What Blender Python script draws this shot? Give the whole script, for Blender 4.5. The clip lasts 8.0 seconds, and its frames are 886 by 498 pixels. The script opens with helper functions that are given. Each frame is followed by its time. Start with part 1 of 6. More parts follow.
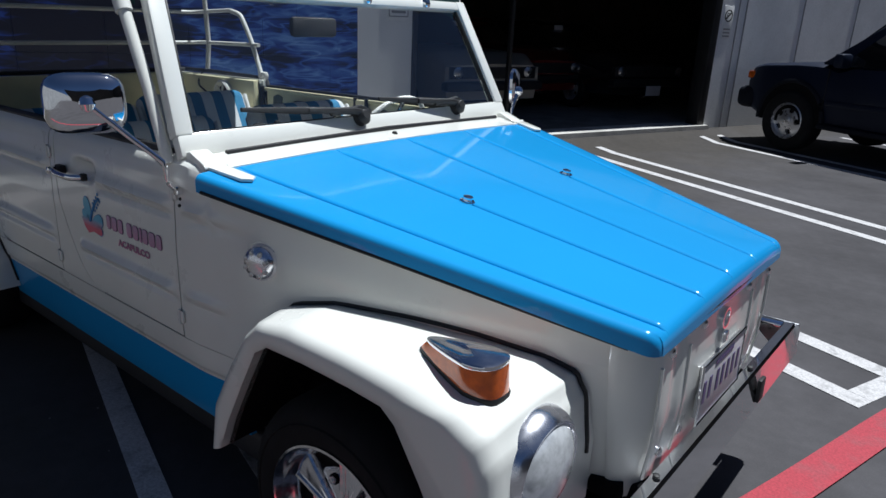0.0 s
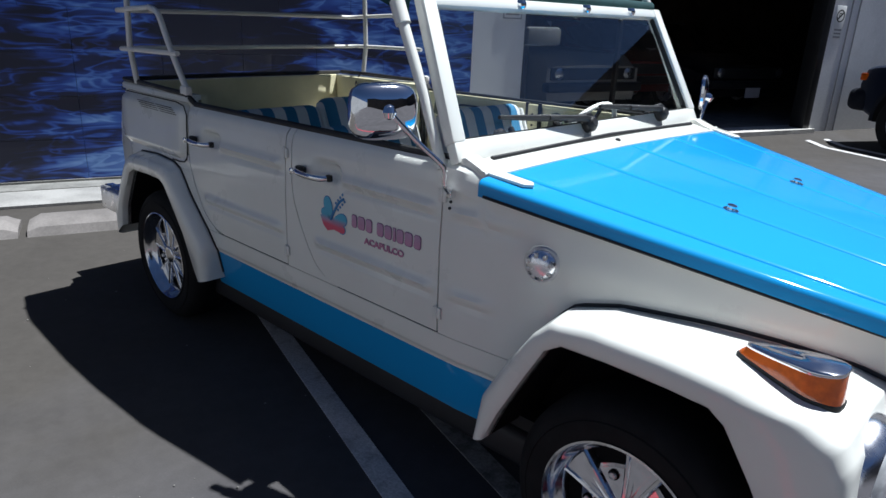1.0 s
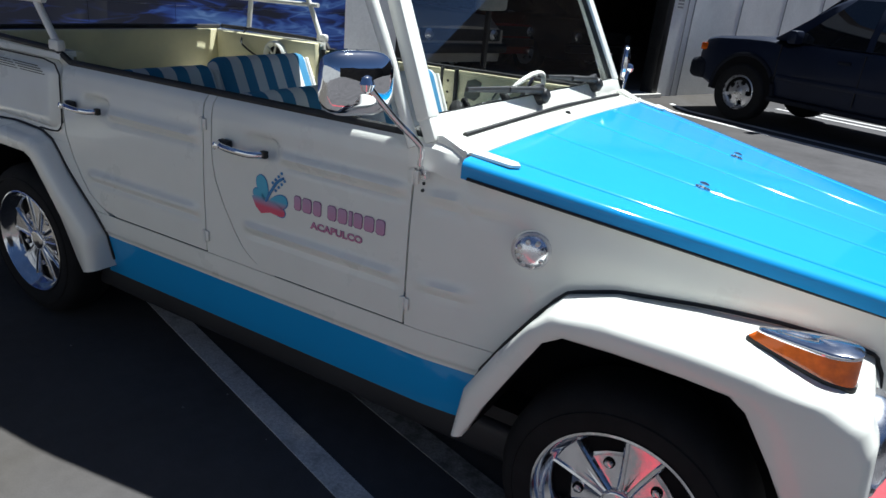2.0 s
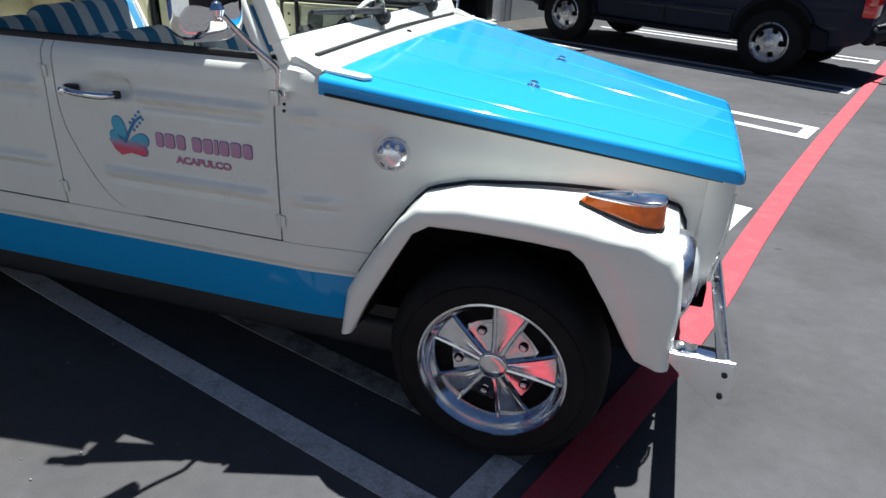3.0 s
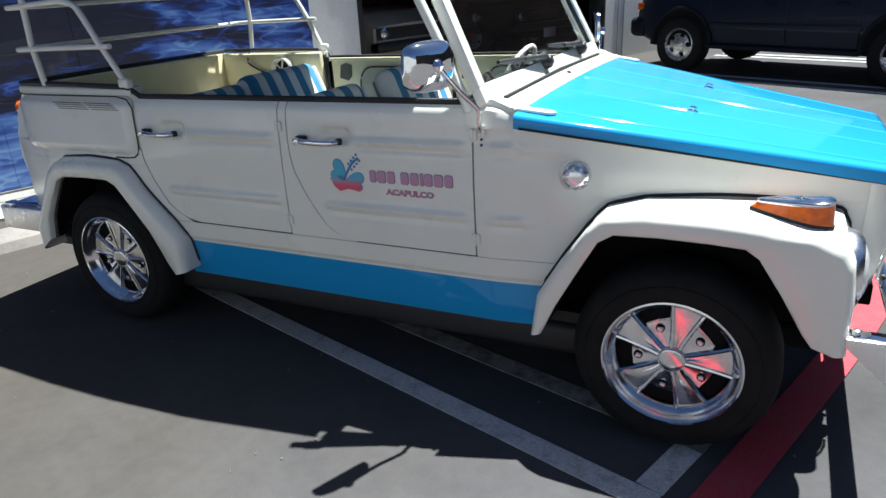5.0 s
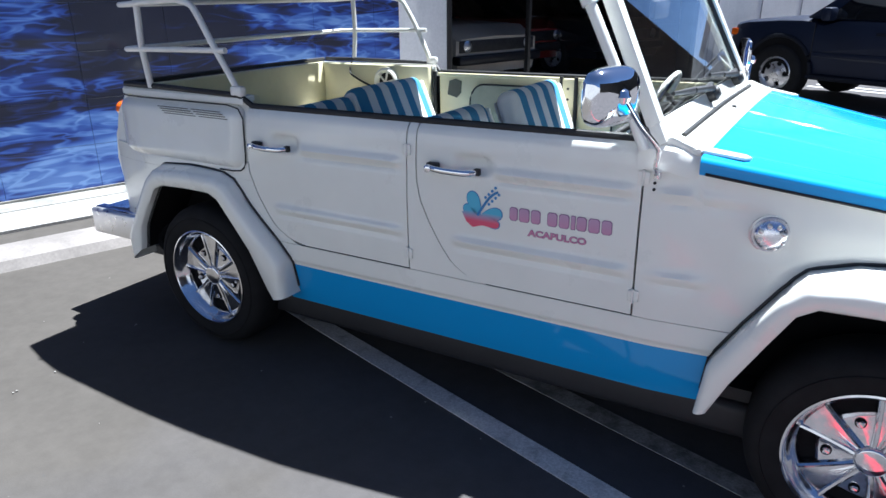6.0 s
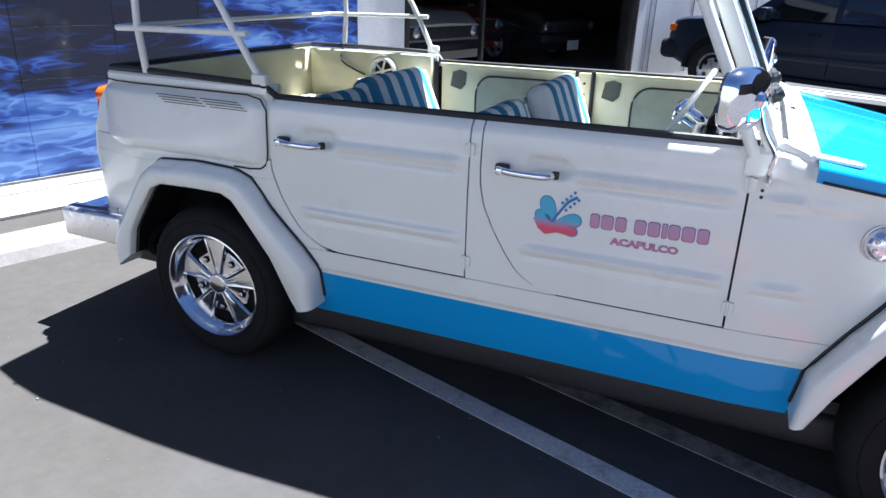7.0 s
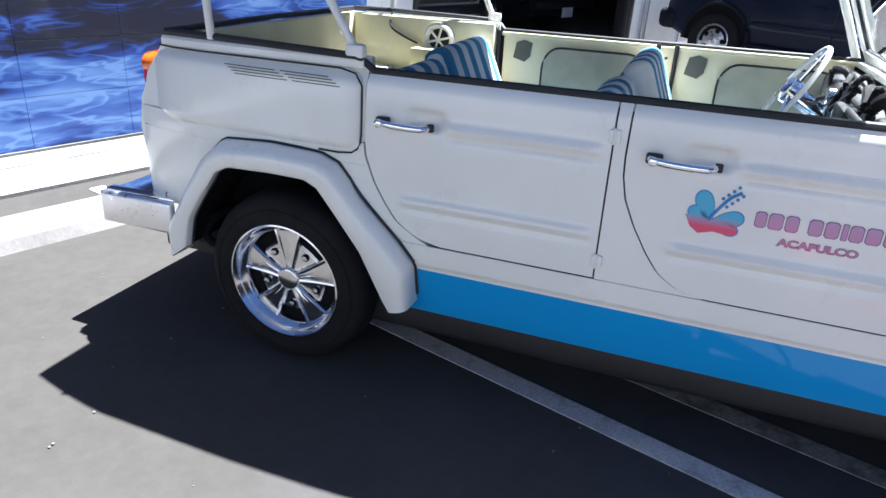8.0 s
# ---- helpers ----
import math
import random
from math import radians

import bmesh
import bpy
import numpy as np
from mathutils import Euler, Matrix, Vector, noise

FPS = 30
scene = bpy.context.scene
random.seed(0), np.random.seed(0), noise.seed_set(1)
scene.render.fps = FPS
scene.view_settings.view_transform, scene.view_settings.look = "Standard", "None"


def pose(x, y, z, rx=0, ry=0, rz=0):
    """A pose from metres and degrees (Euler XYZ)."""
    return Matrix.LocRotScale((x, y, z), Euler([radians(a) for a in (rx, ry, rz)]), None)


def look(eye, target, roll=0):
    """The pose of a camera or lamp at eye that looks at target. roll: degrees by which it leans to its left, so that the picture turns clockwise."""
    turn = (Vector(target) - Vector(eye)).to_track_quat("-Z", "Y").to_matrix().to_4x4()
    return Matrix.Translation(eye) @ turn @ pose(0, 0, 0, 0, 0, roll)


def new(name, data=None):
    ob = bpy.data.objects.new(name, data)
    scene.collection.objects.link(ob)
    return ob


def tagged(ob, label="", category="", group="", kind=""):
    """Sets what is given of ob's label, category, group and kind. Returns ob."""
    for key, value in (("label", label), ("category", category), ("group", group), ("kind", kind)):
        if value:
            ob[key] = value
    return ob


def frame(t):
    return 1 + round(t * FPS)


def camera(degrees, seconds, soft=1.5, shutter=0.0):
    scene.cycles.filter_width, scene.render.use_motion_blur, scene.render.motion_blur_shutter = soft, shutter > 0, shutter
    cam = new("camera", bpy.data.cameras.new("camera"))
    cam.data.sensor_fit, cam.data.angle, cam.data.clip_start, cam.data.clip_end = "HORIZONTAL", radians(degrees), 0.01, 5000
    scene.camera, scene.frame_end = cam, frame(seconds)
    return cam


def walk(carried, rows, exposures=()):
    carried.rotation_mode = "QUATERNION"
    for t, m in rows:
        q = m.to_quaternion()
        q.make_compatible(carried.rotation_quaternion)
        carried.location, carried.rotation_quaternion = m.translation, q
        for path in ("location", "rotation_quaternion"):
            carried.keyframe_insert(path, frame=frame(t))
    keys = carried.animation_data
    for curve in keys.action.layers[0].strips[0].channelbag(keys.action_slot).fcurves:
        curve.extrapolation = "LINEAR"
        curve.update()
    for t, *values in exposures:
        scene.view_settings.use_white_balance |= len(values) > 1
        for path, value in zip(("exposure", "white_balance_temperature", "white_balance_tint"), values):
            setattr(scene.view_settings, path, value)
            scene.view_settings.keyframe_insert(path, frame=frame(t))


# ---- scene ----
cam = camera(66.5, 8.0)
PATH = [
    (0, (2.145, -1.574, 1.398), (0.955, -0.099, 0.759), 2.5),
    (0.5, (1.944, -1.89, 1.416), (0.618, -0.539, 0.77), 0.5),
    (1, (1.783, -1.983, 1.411), (0.476, -0.616, 0.761), 2.4),
    (1.2, (1.678, -1.975, 1.397), (0.387, -0.59, 0.752), 1.9),
    (2.3, (1.412, -2.119, 1.405), (0.736, -0.395, 0.649), 6.4),
    (2.5, (1.416, -2.17, 1.404), (0.881, -0.4, 0.642), 5.6),
    (3, (1.505, -2.235, 1.373), (0.974, -0.508, 0.517), 3.0),
    (3.5, (1.74, -2.269, 1.375), (1.208, -0.572, 0.46), 1.5),
    (4, (1.809, -2.312, 1.401), (1.408, -0.541, 0.562), 0.9),
    (4.5, (1.638, -2.432, 1.397), (0.994, -0.713, 0.603), -0.1),
    (5, (1.396, -2.608, 1.41), (0.557, -0.951, 0.668), -2.9),
    (5.2, (1.316, -2.635, 1.422), (0.451, -0.979, 0.707), 0.6),
    (6.3, (0.845, -2.447, 1.406), (-0.139, -0.855, 0.699), -1.0),
    (6.5, (0.732, -2.471, 1.393), (-0.251, -0.879, 0.685), -1.2),
    (7, (0.502, -2.526, 1.405), (-0.23, -0.817, 0.667), 2.1),
    (7.5, (0.236, -2.435, 1.377), (-0.346, -0.691, 0.59), 4.0),
    (8, (-0.026, -2.474, 1.375), (-0.635, -0.755, 0.553), 3.7),
]
walk(cam, [(t, look(eye, target, roll)) for t, eye, target, roll in PATH], exposures=[(0, 0.16, 5310, 9), (0.5, 0.33, 5310, 9), (1.0, 0.66, 5310, 9), (2.3, 1.07, 5460, 5), (3.0, 1.17, 5460, 5), (3.5, 1.44, 5510, 6), (4.0, 1.51, 5510, 6), (4.5, 1.33, 5560, 4), (5.2, 1.55, 5560, 4), (6.3, 1.99, 5160, 10), (7.0, 2.19, 5160, 10), (8.0, 2.34, 5210, 10)])

# ---- light ----
SUN_WAY = Vector((0.145, 0.335, 1.0)).normalized()
sun_elev = math.asin(SUN_WAY.z)
sun_az = math.atan2(SUN_WAY.x, SUN_WAY.y)
world = bpy.data.worlds.new("sky")
scene.world = world
world.use_nodes = True
wn = world.node_tree.nodes
sky = wn.new("ShaderNodeTexSky")
sky.sky_type = "NISHITA"
sky.sun_disc = False
sky.sun_elevation = sun_elev
sky.sun_rotation = sun_az
sky.air_density = 0.5
sky.dust_density = 0.5
sky.ozone_density = 2.0
wn["Background"].inputs["Strength"].default_value = 0.035
world.node_tree.links.new(sky.outputs[0], wn["Background"].inputs["Color"])
sun = new("sun", bpy.data.lights.new("sun", "SUN"))
sun.data.energy = 5.0
sun.data.angle = radians(0.55)
sun.data.color = (1.0, 0.915, 0.78)
sun.matrix_world = look(SUN_WAY * 30, (0, 0, 0))


# ---- materials ----
def mat(name, color, rough=0.5, metal=0.0, coat=0.0, var=0.0, scale=6.0, fine=0.0, bump=0.0, bump_scale=80.0,
        dark=None, spread=(0.4, 0.62), transmission=0.0, ior=1.5, coat_rough=0.010, rough_var=0.0, island=0.0, wave=0.0, spec=0.5, blot=(), low_x_tone=None):
    m = bpy.data.materials.new(name)
    m.use_nodes = True
    nt = m.node_tree
    N, L = nt.nodes, nt.links
    b = N["Principled BSDF"]
    b.inputs["Base Color"].default_value = (*color, 1)
    b.inputs["Roughness"].default_value = rough
    b.inputs["Metallic"].default_value = metal
    b.inputs["Coat Weight"].default_value = coat
    b.inputs["Coat Roughness"].default_value = coat_rough
    b.inputs["Transmission Weight"].default_value = transmission
    b.inputs["IOR"].default_value = ior
    b.inputs["Specular IOR Level"].default_value = spec
    geo = N.new("ShaderNodeNewGeometry")

    def grain(sc, detail=4.0, rgh=0.6):
        n = N.new("ShaderNodeTexNoise")
        n.inputs["Scale"].default_value = sc
        n.inputs["Detail"].default_value = detail
        n.inputs["Roughness"].default_value = rgh
        L.new(geo.outputs["Position"], n.inputs["Vector"])
        return n

    def ramp(src, lo, hi):
        r = N.new("ShaderNodeMapRange")
        r.inputs["From Min"].default_value, r.inputs["From Max"].default_value = lo, hi
        L.new(src, r.inputs["Value"])
        return r.outputs[0]

    def mix(fac, a, c):
        x = N.new("ShaderNodeMix")
        x.data_type = "RGBA"
        if isinstance(fac, float):
            x.inputs["Factor"].default_value = fac
        else:
            L.new(fac, x.inputs["Factor"])
        for sock, v in ((x.inputs["A"], a), (x.inputs["B"], c)):
            if isinstance(v, tuple):
                sock.default_value = (*v, 1)
            else:
                L.new(v, sock)
        return x.outputs["Result"]

    col = None
    if var > 0:
        d = dark or tuple(c * (1 - var) for c in color)
        n1 = grain(scale)
        col = mix(ramp(n1.outputs["Fac"], *spread), color, d)
    if fine > 0:
        n2 = grain(bump_scale, 2.0)
        lum = N.new("ShaderNodeMixRGB")
        lum.blend_type = "MULTIPLY"
        lum.inputs[0].default_value = 1.0
        if col is None:
            lum.inputs[1].default_value = (*color, 1)
        else:
            L.new(col, lum.inputs[1])
        g = N.new("ShaderNodeMapRange")
        g.inputs["From Min"].default_value, g.inputs["From Max"].default_value = 0.3, 0.7
        g.inputs["To Min"].default_value, g.inputs["To Max"].default_value = 1 - fine, 1 + fine
        L.new(n2.outputs["Fac"], g.inputs["Value"])
        L.new(g.outputs[0], lum.inputs[2])
        col = lum.outputs[0]
    if low_x_tone:
        # second tone that thins out along x, with a ragged edge
        sep = N.new("ShaderNodeSeparateXYZ")
        L.new(geo.outputs["Position"], sep.inputs[0])
        rag = N.new("ShaderNodeMath")
        rag.operation = "MULTIPLY_ADD"
        L.new(grain(1.6, 4.0).outputs["Fac"], rag.inputs[0])
        rag.inputs[1].default_value = 2.4
        L.new(sep.outputs[0], rag.inputs[2])
        col = mix(ramp(rag.outputs[0], low_x_tone[2], low_x_tone[1]), col, low_x_tone[0])
    for sc, amount in blot:
        n4 = grain(sc, 5.0, 0.62)
        lum = N.new("ShaderNodeMixRGB")
        lum.blend_type = "MULTIPLY"
        lum.inputs[0].default_value = 1.0
        L.new(col, lum.inputs[1])
        g = N.new("ShaderNodeMapRange")
        g.inputs["From Min"].default_value, g.inputs["From Max"].default_value = 0.36, 0.64
        g.inputs["To Min"].default_value, g.inputs["To Max"].default_value = 1 - amount, 1 + amount
        L.new(n4.outputs["Fac"], g.inputs["Value"])
        L.new(g.outputs[0], lum.inputs[2])
        col = lum.outputs[0]
    if island > 0:
        info = N.new("ShaderNodeObjectInfo")
        lum = N.new("ShaderNodeMixRGB")
        lum.blend_type = "MULTIPLY"
        lum.inputs[0].default_value = 1.0
        g = N.new("ShaderNodeMapRange")
        g.inputs["To Min"].default_value, g.inputs["To Max"].default_value = 1 - island, 1 + island
        L.new(info.outputs["Random"], g.inputs["Value"])
        if col is None:
            lum.inputs[1].default_value = (*color, 1)
        else:
            L.new(col, lum.inputs[1])
        L.new(g.outputs[0], lum.inputs[2])
        col = lum.outputs[0]
    if col is not None:
        L.new(col, b.inputs["Base Color"])
    if rough_var > 0:
        n3 = grain(scale * 2.3, 5.0)
        g = N.new("ShaderNodeMapRange")
        g.inputs["From Min"].default_value, g.inputs["From Max"].default_value = 0.35, 0.65
        g.inputs["To Min"].default_value, g.inputs["To Max"].default_value = max(0.0, rough - rough_var), min(1.0, rough + rough_var)
        L.new(n3.outputs["Fac"], g.inputs["Value"])
        L.new(g.outputs[0], b.inputs["Roughness"])
    if wave > 0:
        bp = N.new("ShaderNodeBump")
        bp.inputs["Strength"].default_value = wave
        bp.inputs["Distance"].default_value = 0.02
        L.new(grain(3.2, 1.5, 0.4).outputs["Fac"], bp.inputs["Height"])
        L.new(bp.outputs[0], b.inputs["Normal"])
        L.new(bp.outputs[0], b.inputs["Coat Normal"])
    if bump > 0:
        bp = N.new("ShaderNodeBump")
        bp.inputs["Strength"].default_value = bump
        bp.inputs["Distance"].default_value = 0.004
        L.new(grain(bump_scale, 3.0).outputs["Fac"], bp.inputs["Height"])
        L.new(bp.outputs[0], b.inputs["Normal"])
    return m


def stripes_mat(name, a, c, axis, period, duty):
    """Woven cloth with stripes across one axis."""
    m = mat(name, a, rough=0.9, fine=0.12, bump=0.4, bump_scale=420)
    N, L = m.node_tree.nodes, m.node_tree.links
    geo = N.new("ShaderNodeNewGeometry")
    sep = N.new("ShaderNodeSeparateXYZ")
    L.new(geo.outputs["Position"], sep.inputs[0])
    mul = N.new("ShaderNodeMath")
    mul.operation = "DIVIDE"
    mul.inputs[1].default_value = period
    L.new(sep.outputs[axis], mul.inputs[0])
    fr = N.new("ShaderNodeMath")
    fr.operation = "FRACT"
    L.new(mul.outputs[0], fr.inputs[0])
    lt = N.new("ShaderNodeMath")
    lt.operation = "LESS_THAN"
    lt.inputs[1].default_value = duty
    L.new(fr.outputs[0], lt.inputs[0])
    x = N.new("ShaderNodeMix")
    x.data_type = "RGBA"
    L.new(lt.outputs[0], x.inputs["Factor"])
    x.inputs["A"].default_value, x.inputs["B"].default_value = (*a, 1), (*c, 1)
    L.new(x.outputs["Result"], N["Principled BSDF"].inputs["Base Color"])
    return m


def two_tone(name, low, high, z0, z1, rough=0.4, coat=0.3):
    """Decal print that fades from one colour to another with height."""
    m = mat(name, low, rough=rough, coat=coat)
    N, L = m.node_tree.nodes, m.node_tree.links
    geo = N.new("ShaderNodeNewGeometry")
    sep = N.new("ShaderNodeSeparateXYZ")
    L.new(geo.outputs["Position"], sep.inputs[0])
    r = N.new("ShaderNodeMapRange")
    r.inputs["From Min"].default_value, r.inputs["From Max"].default_value = z0, z1
    L.new(sep.outputs[2], r.inputs["Value"])
    x = N.new("ShaderNodeMix")
    x.data_type = "RGBA"
    L.new(r.outputs[0], x.inputs["Factor"])
    x.inputs["A"].default_value, x.inputs["B"].default_value = (*low, 1), (*high, 1)
    L.new(x.outputs["Result"], N["Principled BSDF"].inputs["Base Color"])
    return m


def mural_mat():
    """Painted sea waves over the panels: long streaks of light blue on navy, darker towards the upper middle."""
    m = mat("mural_paint", (0.05, 0.1, 0.4), rough=0.45, coat=0.15)
    N, L = m.node_tree.nodes, m.node_tree.links
    geo = N.new("ShaderNodeNewGeometry")
    mp = N.new("ShaderNodeMapping")
    mp.inputs["Rotation"].default_value = (0, 0, radians(19.5))
    L.new(geo.outputs["Position"], mp.inputs["Vector"])
    sc = N.new("ShaderNodeMapping")
    sc.inputs["Scale"].default_value = (0.3, 0.9, 4.6)
    L.new(mp.outputs[0], sc.inputs["Vector"])
    n1 = N.new("ShaderNodeTexNoise")
    n1.inputs["Scale"].default_value = 1.5
    n1.inputs["Detail"].default_value = 3.0
    n1.inputs["Roughness"].default_value = 0.5
    n1.inputs["Distortion"].default_value = 0.4
    L.new(sc.outputs[0], n1.inputs["Vector"])
    n2 = N.new("ShaderNodeTexNoise")
    n2.inputs["Scale"].default_value = 0.62
    n2.inputs["Detail"].default_value = 1.0
    L.new(mp.outputs[0], n2.inputs["Vector"])
    sc3 = N.new("ShaderNodeMapping")
    sc3.inputs["Scale"].default_value = (0.3, 1.5, 6.6)
    L.new(mp.outputs[0], sc3.inputs["Vector"])
    n3 = N.new("ShaderNodeTexNoise")
    n3.inputs["Scale"].default_value = 1.7
    n3.inputs["Detail"].default_value = 2.0
    n3.inputs["Distortion"].default_value = 0.7
    L.new(sc3.outputs[0], n3.inputs["Vector"])
    sep = N.new("ShaderNodeSeparateXYZ")
    L.new(mp.outputs[0], sep.inputs[0])

    def rng(src, a, c, lo, hi):
        r = N.new("ShaderNodeMapRange")
        r.interpolation_type = "SMOOTHSTEP"
        for k, v in zip(("From Min", "From Max", "To Min", "To Max"), (a, c, lo, hi)):
            r.inputs[k].default_value = v
        L.new(src, r.inputs["Value"])
        return r.outputs[0]

    def op(kind, a, c):
        q = N.new("ShaderNodeMath")
        q.operation = kind
        for s, v in ((q.inputs[0], a), (q.inputs[1], c)):
            if isinstance(v, float):
                s.default_value = v
            else:
                L.new(v, s)
        return q.outputs[0]
    # the painted swell: darker band in the upper middle, brighter below and along the far end
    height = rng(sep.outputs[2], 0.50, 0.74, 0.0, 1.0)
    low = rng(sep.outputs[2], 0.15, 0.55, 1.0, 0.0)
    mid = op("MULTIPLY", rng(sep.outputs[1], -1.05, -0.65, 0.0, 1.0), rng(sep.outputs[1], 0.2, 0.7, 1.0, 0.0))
    dark_band = op("MULTIPLY", height, mid)
    # brush strokes of foam: thin light ridges
    ridge = rng(op("ABSOLUTE", op("SUBTRACT", n3.outputs["Fac"], 0.5), 0.0), 0.0, 0.085, 0.095, -0.045)
    near = op("ADD", rng(sep.outputs[1], -1.6, -0.7, -0.07, 0.0), rng(sep.outputs[1], 0.5, 1.2, 0.0, 0.045))
    lift = op("SUBTRACT", op("ADD", op("ADD", op("ADD", n1.outputs["Fac"], ridge), near), op("MULTIPLY", op("SUBTRACT", n2.outputs["Fac"], 0.5), 0.35)), op("SUBTRACT", op("MULTIPLY", dark_band, 0.30), op("MULTIPLY", low, 0.05)))
    cr = N.new("ShaderNodeValToRGB")
    L.new(lift, cr.inputs[0])
    e = cr.color_ramp.elements
    e[0].position, e[0].color = 0.33, (0.010, 0.013, 0.035, 1)
    e[1].position, e[1].color = 0.76, (0.23, 0.39, 0.76, 1)
    for p, c in ((0.43, (0.016, 0.028, 0.12, 1)), (0.50, (0.030, 0.070, 0.34, 1)), (0.57, (0.065, 0.145, 0.50, 1)), (0.66, (0.13, 0.25, 0.62, 1))):
        el = e.new(p)
        el.color = c
    L.new(cr.outputs[0], N["Principled BSDF"].inputs["Base Color"])
    return m


ASPHALT = mat("asphalt", (0.086, 0.0825, 0.0865), rough=0.95, spec=0.12, var=0.4, scale=0.9, fine=0.06, bump=0.15, bump_scale=150, dark=(0.062, 0.0595, 0.062), spread=(0.42, 0.7), blot=((1.1, 0.05), (4.0, 0.05), (17.0, 0.05)), low_x_tone=((0.070, 0.064, 0.0575), 0.1, 1.9))
CONCRETE = mat("concrete", (0.62, 0.60, 0.55), rough=0.85, var=0.3, scale=2.5, fine=0.12, bump=0.3, bump_scale=60)
TAR = mat("worn_tar", (0.088, 0.085, 0.086), rough=0.85, spec=0.15, var=0.3, scale=25.0, fine=0.15, bump=0.3, bump_scale=150)
GRIT = mat("pale_grit", (0.26, 0.25, 0.23), rough=0.9, var=0.4, scale=40.0)
CONCRETE_OLD = mat("stained_concrete", (0.25, 0.245, 0.225), rough=0.9, var=0.35, scale=3.5, fine=0.15, bump=0.3, bump_scale=60)
STOP_CONCRETE = mat("pale_stop_concrete", (0.235, 0.215, 0.20), rough=0.85, var=0.3, scale=3.0, fine=0.1, bump=0.3, bump_scale=70)
KERB_PAINT = mat("kerb_paint", (0.36, 0.35, 0.33), rough=0.75, var=0.25, scale=3.0, fine=0.1, bump=0.3, bump_scale=70)
# second bay line: wear, plus shade under the car put into the colour
LINE_WORN_SHADED = mat("worn_shaded_line_paint", (0.30, 0.29, 0.28), rough=0.85, var=0.55, scale=16.0, fine=0.25, bump=0.4, bump_scale=130, spread=(0.42, 0.66))
LINE_PAINT = mat("line_paint", (0.56, 0.545, 0.54), rough=0.8, var=0.45, scale=14.0, fine=0.22, bump=0.4, bump_scale=130, spread=(0.52, 0.75))
RED_PAINT = mat("red_line_paint", (0.37, 0.038, 0.055), rough=0.75, var=0.4, scale=10.0, fine=0.22, bump=0.4, bump_scale=130, dark=(0.27, 0.07, 0.08), spread=(0.5, 0.8))
CREAM = mat("cream_paint", (0.835, 0.835, 0.775), rough=0.32, coat=0.8, spec=0.3, var=0.06, scale=2.0, coat_rough=0.07, rough_var=0.06, wave=0.10)
CREAM_IN = mat("cream_interior_paint", (0.74, 0.69, 0.45), rough=0.5, var=0.1, scale=5.0, rough_var=0.1)
BLUE = mat("sky_blue_paint", (0.040, 0.31, 0.69), rough=0.5, coat=1.0, var=0.03, scale=2.0, coat_rough=0.05, spec=0.02, rough_var=0.06)
CHROME = mat("chrome", (0.86, 0.86, 0.88), rough=0.06, metal=1.0, rough_var=0.04)
WHEEL_METAL = mat("polished_alloy", (0.74, 0.74, 0.76), rough=0.15, metal=1.0, rough_var=0.08, var=0.15, scale=30)
DOME = mat("dulled_chrome", (0.86, 0.86, 0.90), rough=0.24, metal=1.0, rough_var=0.08)
CAP_METAL = mat("satin_chrome", (0.80, 0.80, 0.84), rough=0.16, metal=1.0, rough_var=0.05)
SATIN = mat("satin_bumper_chrome", (0.86, 0.86, 0.87), rough=0.38, metal=1.0, rough_var=0.12, scale=14)
STEEL = mat("dull_steel", (0.55, 0.55, 0.56), rough=0.3, metal=1.0, rough_var=0.1)
RUBBER = mat("tyre_rubber", (0.011, 0.011, 0.012), rough=0.85, spec=0.25, var=0.3, scale=12.0, bump=0.2, bump_scale=90)
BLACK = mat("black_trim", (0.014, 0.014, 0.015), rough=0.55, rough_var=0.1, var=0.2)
UNDERSEAL = mat("black_underseal", (0.009, 0.009, 0.010), rough=0.95, spec=0.1, bump=0.4, bump_scale=60, var=0.2)
GREYBLACK = mat("dark_grey_chassis_paint", (0.016, 0.016, 0.018), rough=0.6, var=0.3, scale=6)
RAIL_BLACK = mat("faded_black_rail_paint", (0.016, 0.016, 0.019), rough=0.6, var=0.3, scale=5)
WHITE_BAR = mat("white_rack_paint", (0.80, 0.79, 0.75), rough=0.4, coat=0.3, var=0.08, scale=8)
# dark blotches in the colour stand in for uneven light through the lens
AMBER = mat("amber_lens", (0.74, 0.14, 0.003), rough=0.12, coat=0.8, var=0.8, scale=13, dark=(0.25, 0.035, 0.003), spread=(0.38, 0.68))
RED_LENS = mat("red_lens", (0.62, 0.02, 0.015), rough=0.12, coat=1.0)
LENS = mat("clear_lens", (0.80, 0.82, 0.84), rough=0.22, metal=0.3, coat=1.0, var=0.25, scale=40)
POCKET = mat("dark_pocket", (0.13, 0.13, 0.10), rough=0.8, var=0.2)
CARD = mat("grey_door_card", (0.40, 0.39, 0.285), rough=0.7, var=0.15, scale=9, bump=0.2, bump_scale=200)
GREYVINYL = mat("grey_vinyl", (0.30, 0.31, 0.34), rough=0.6, var=0.3, scale=14)
CLOTH = stripes_mat("blue_white_striped_cloth", (0.74, 0.75, 0.76), (0.060, 0.225, 0.41), 1, 0.118, 0.5)
PIPING = mat("white_seat_vinyl", (0.82, 0.81, 0.78), rough=0.5, var=0.05)
CANVAS = mat("dark_teal_canvas", (0.012, 0.055, 0.06), rough=0.9, var=0.3, scale=20)
PLATE = mat("white_plate", (0.62, 0.60, 0.62), rough=0.4, var=0.05)
BARS = mat("dark_blue_print", (0.10, 0.08, 0.20), rough=0.5)
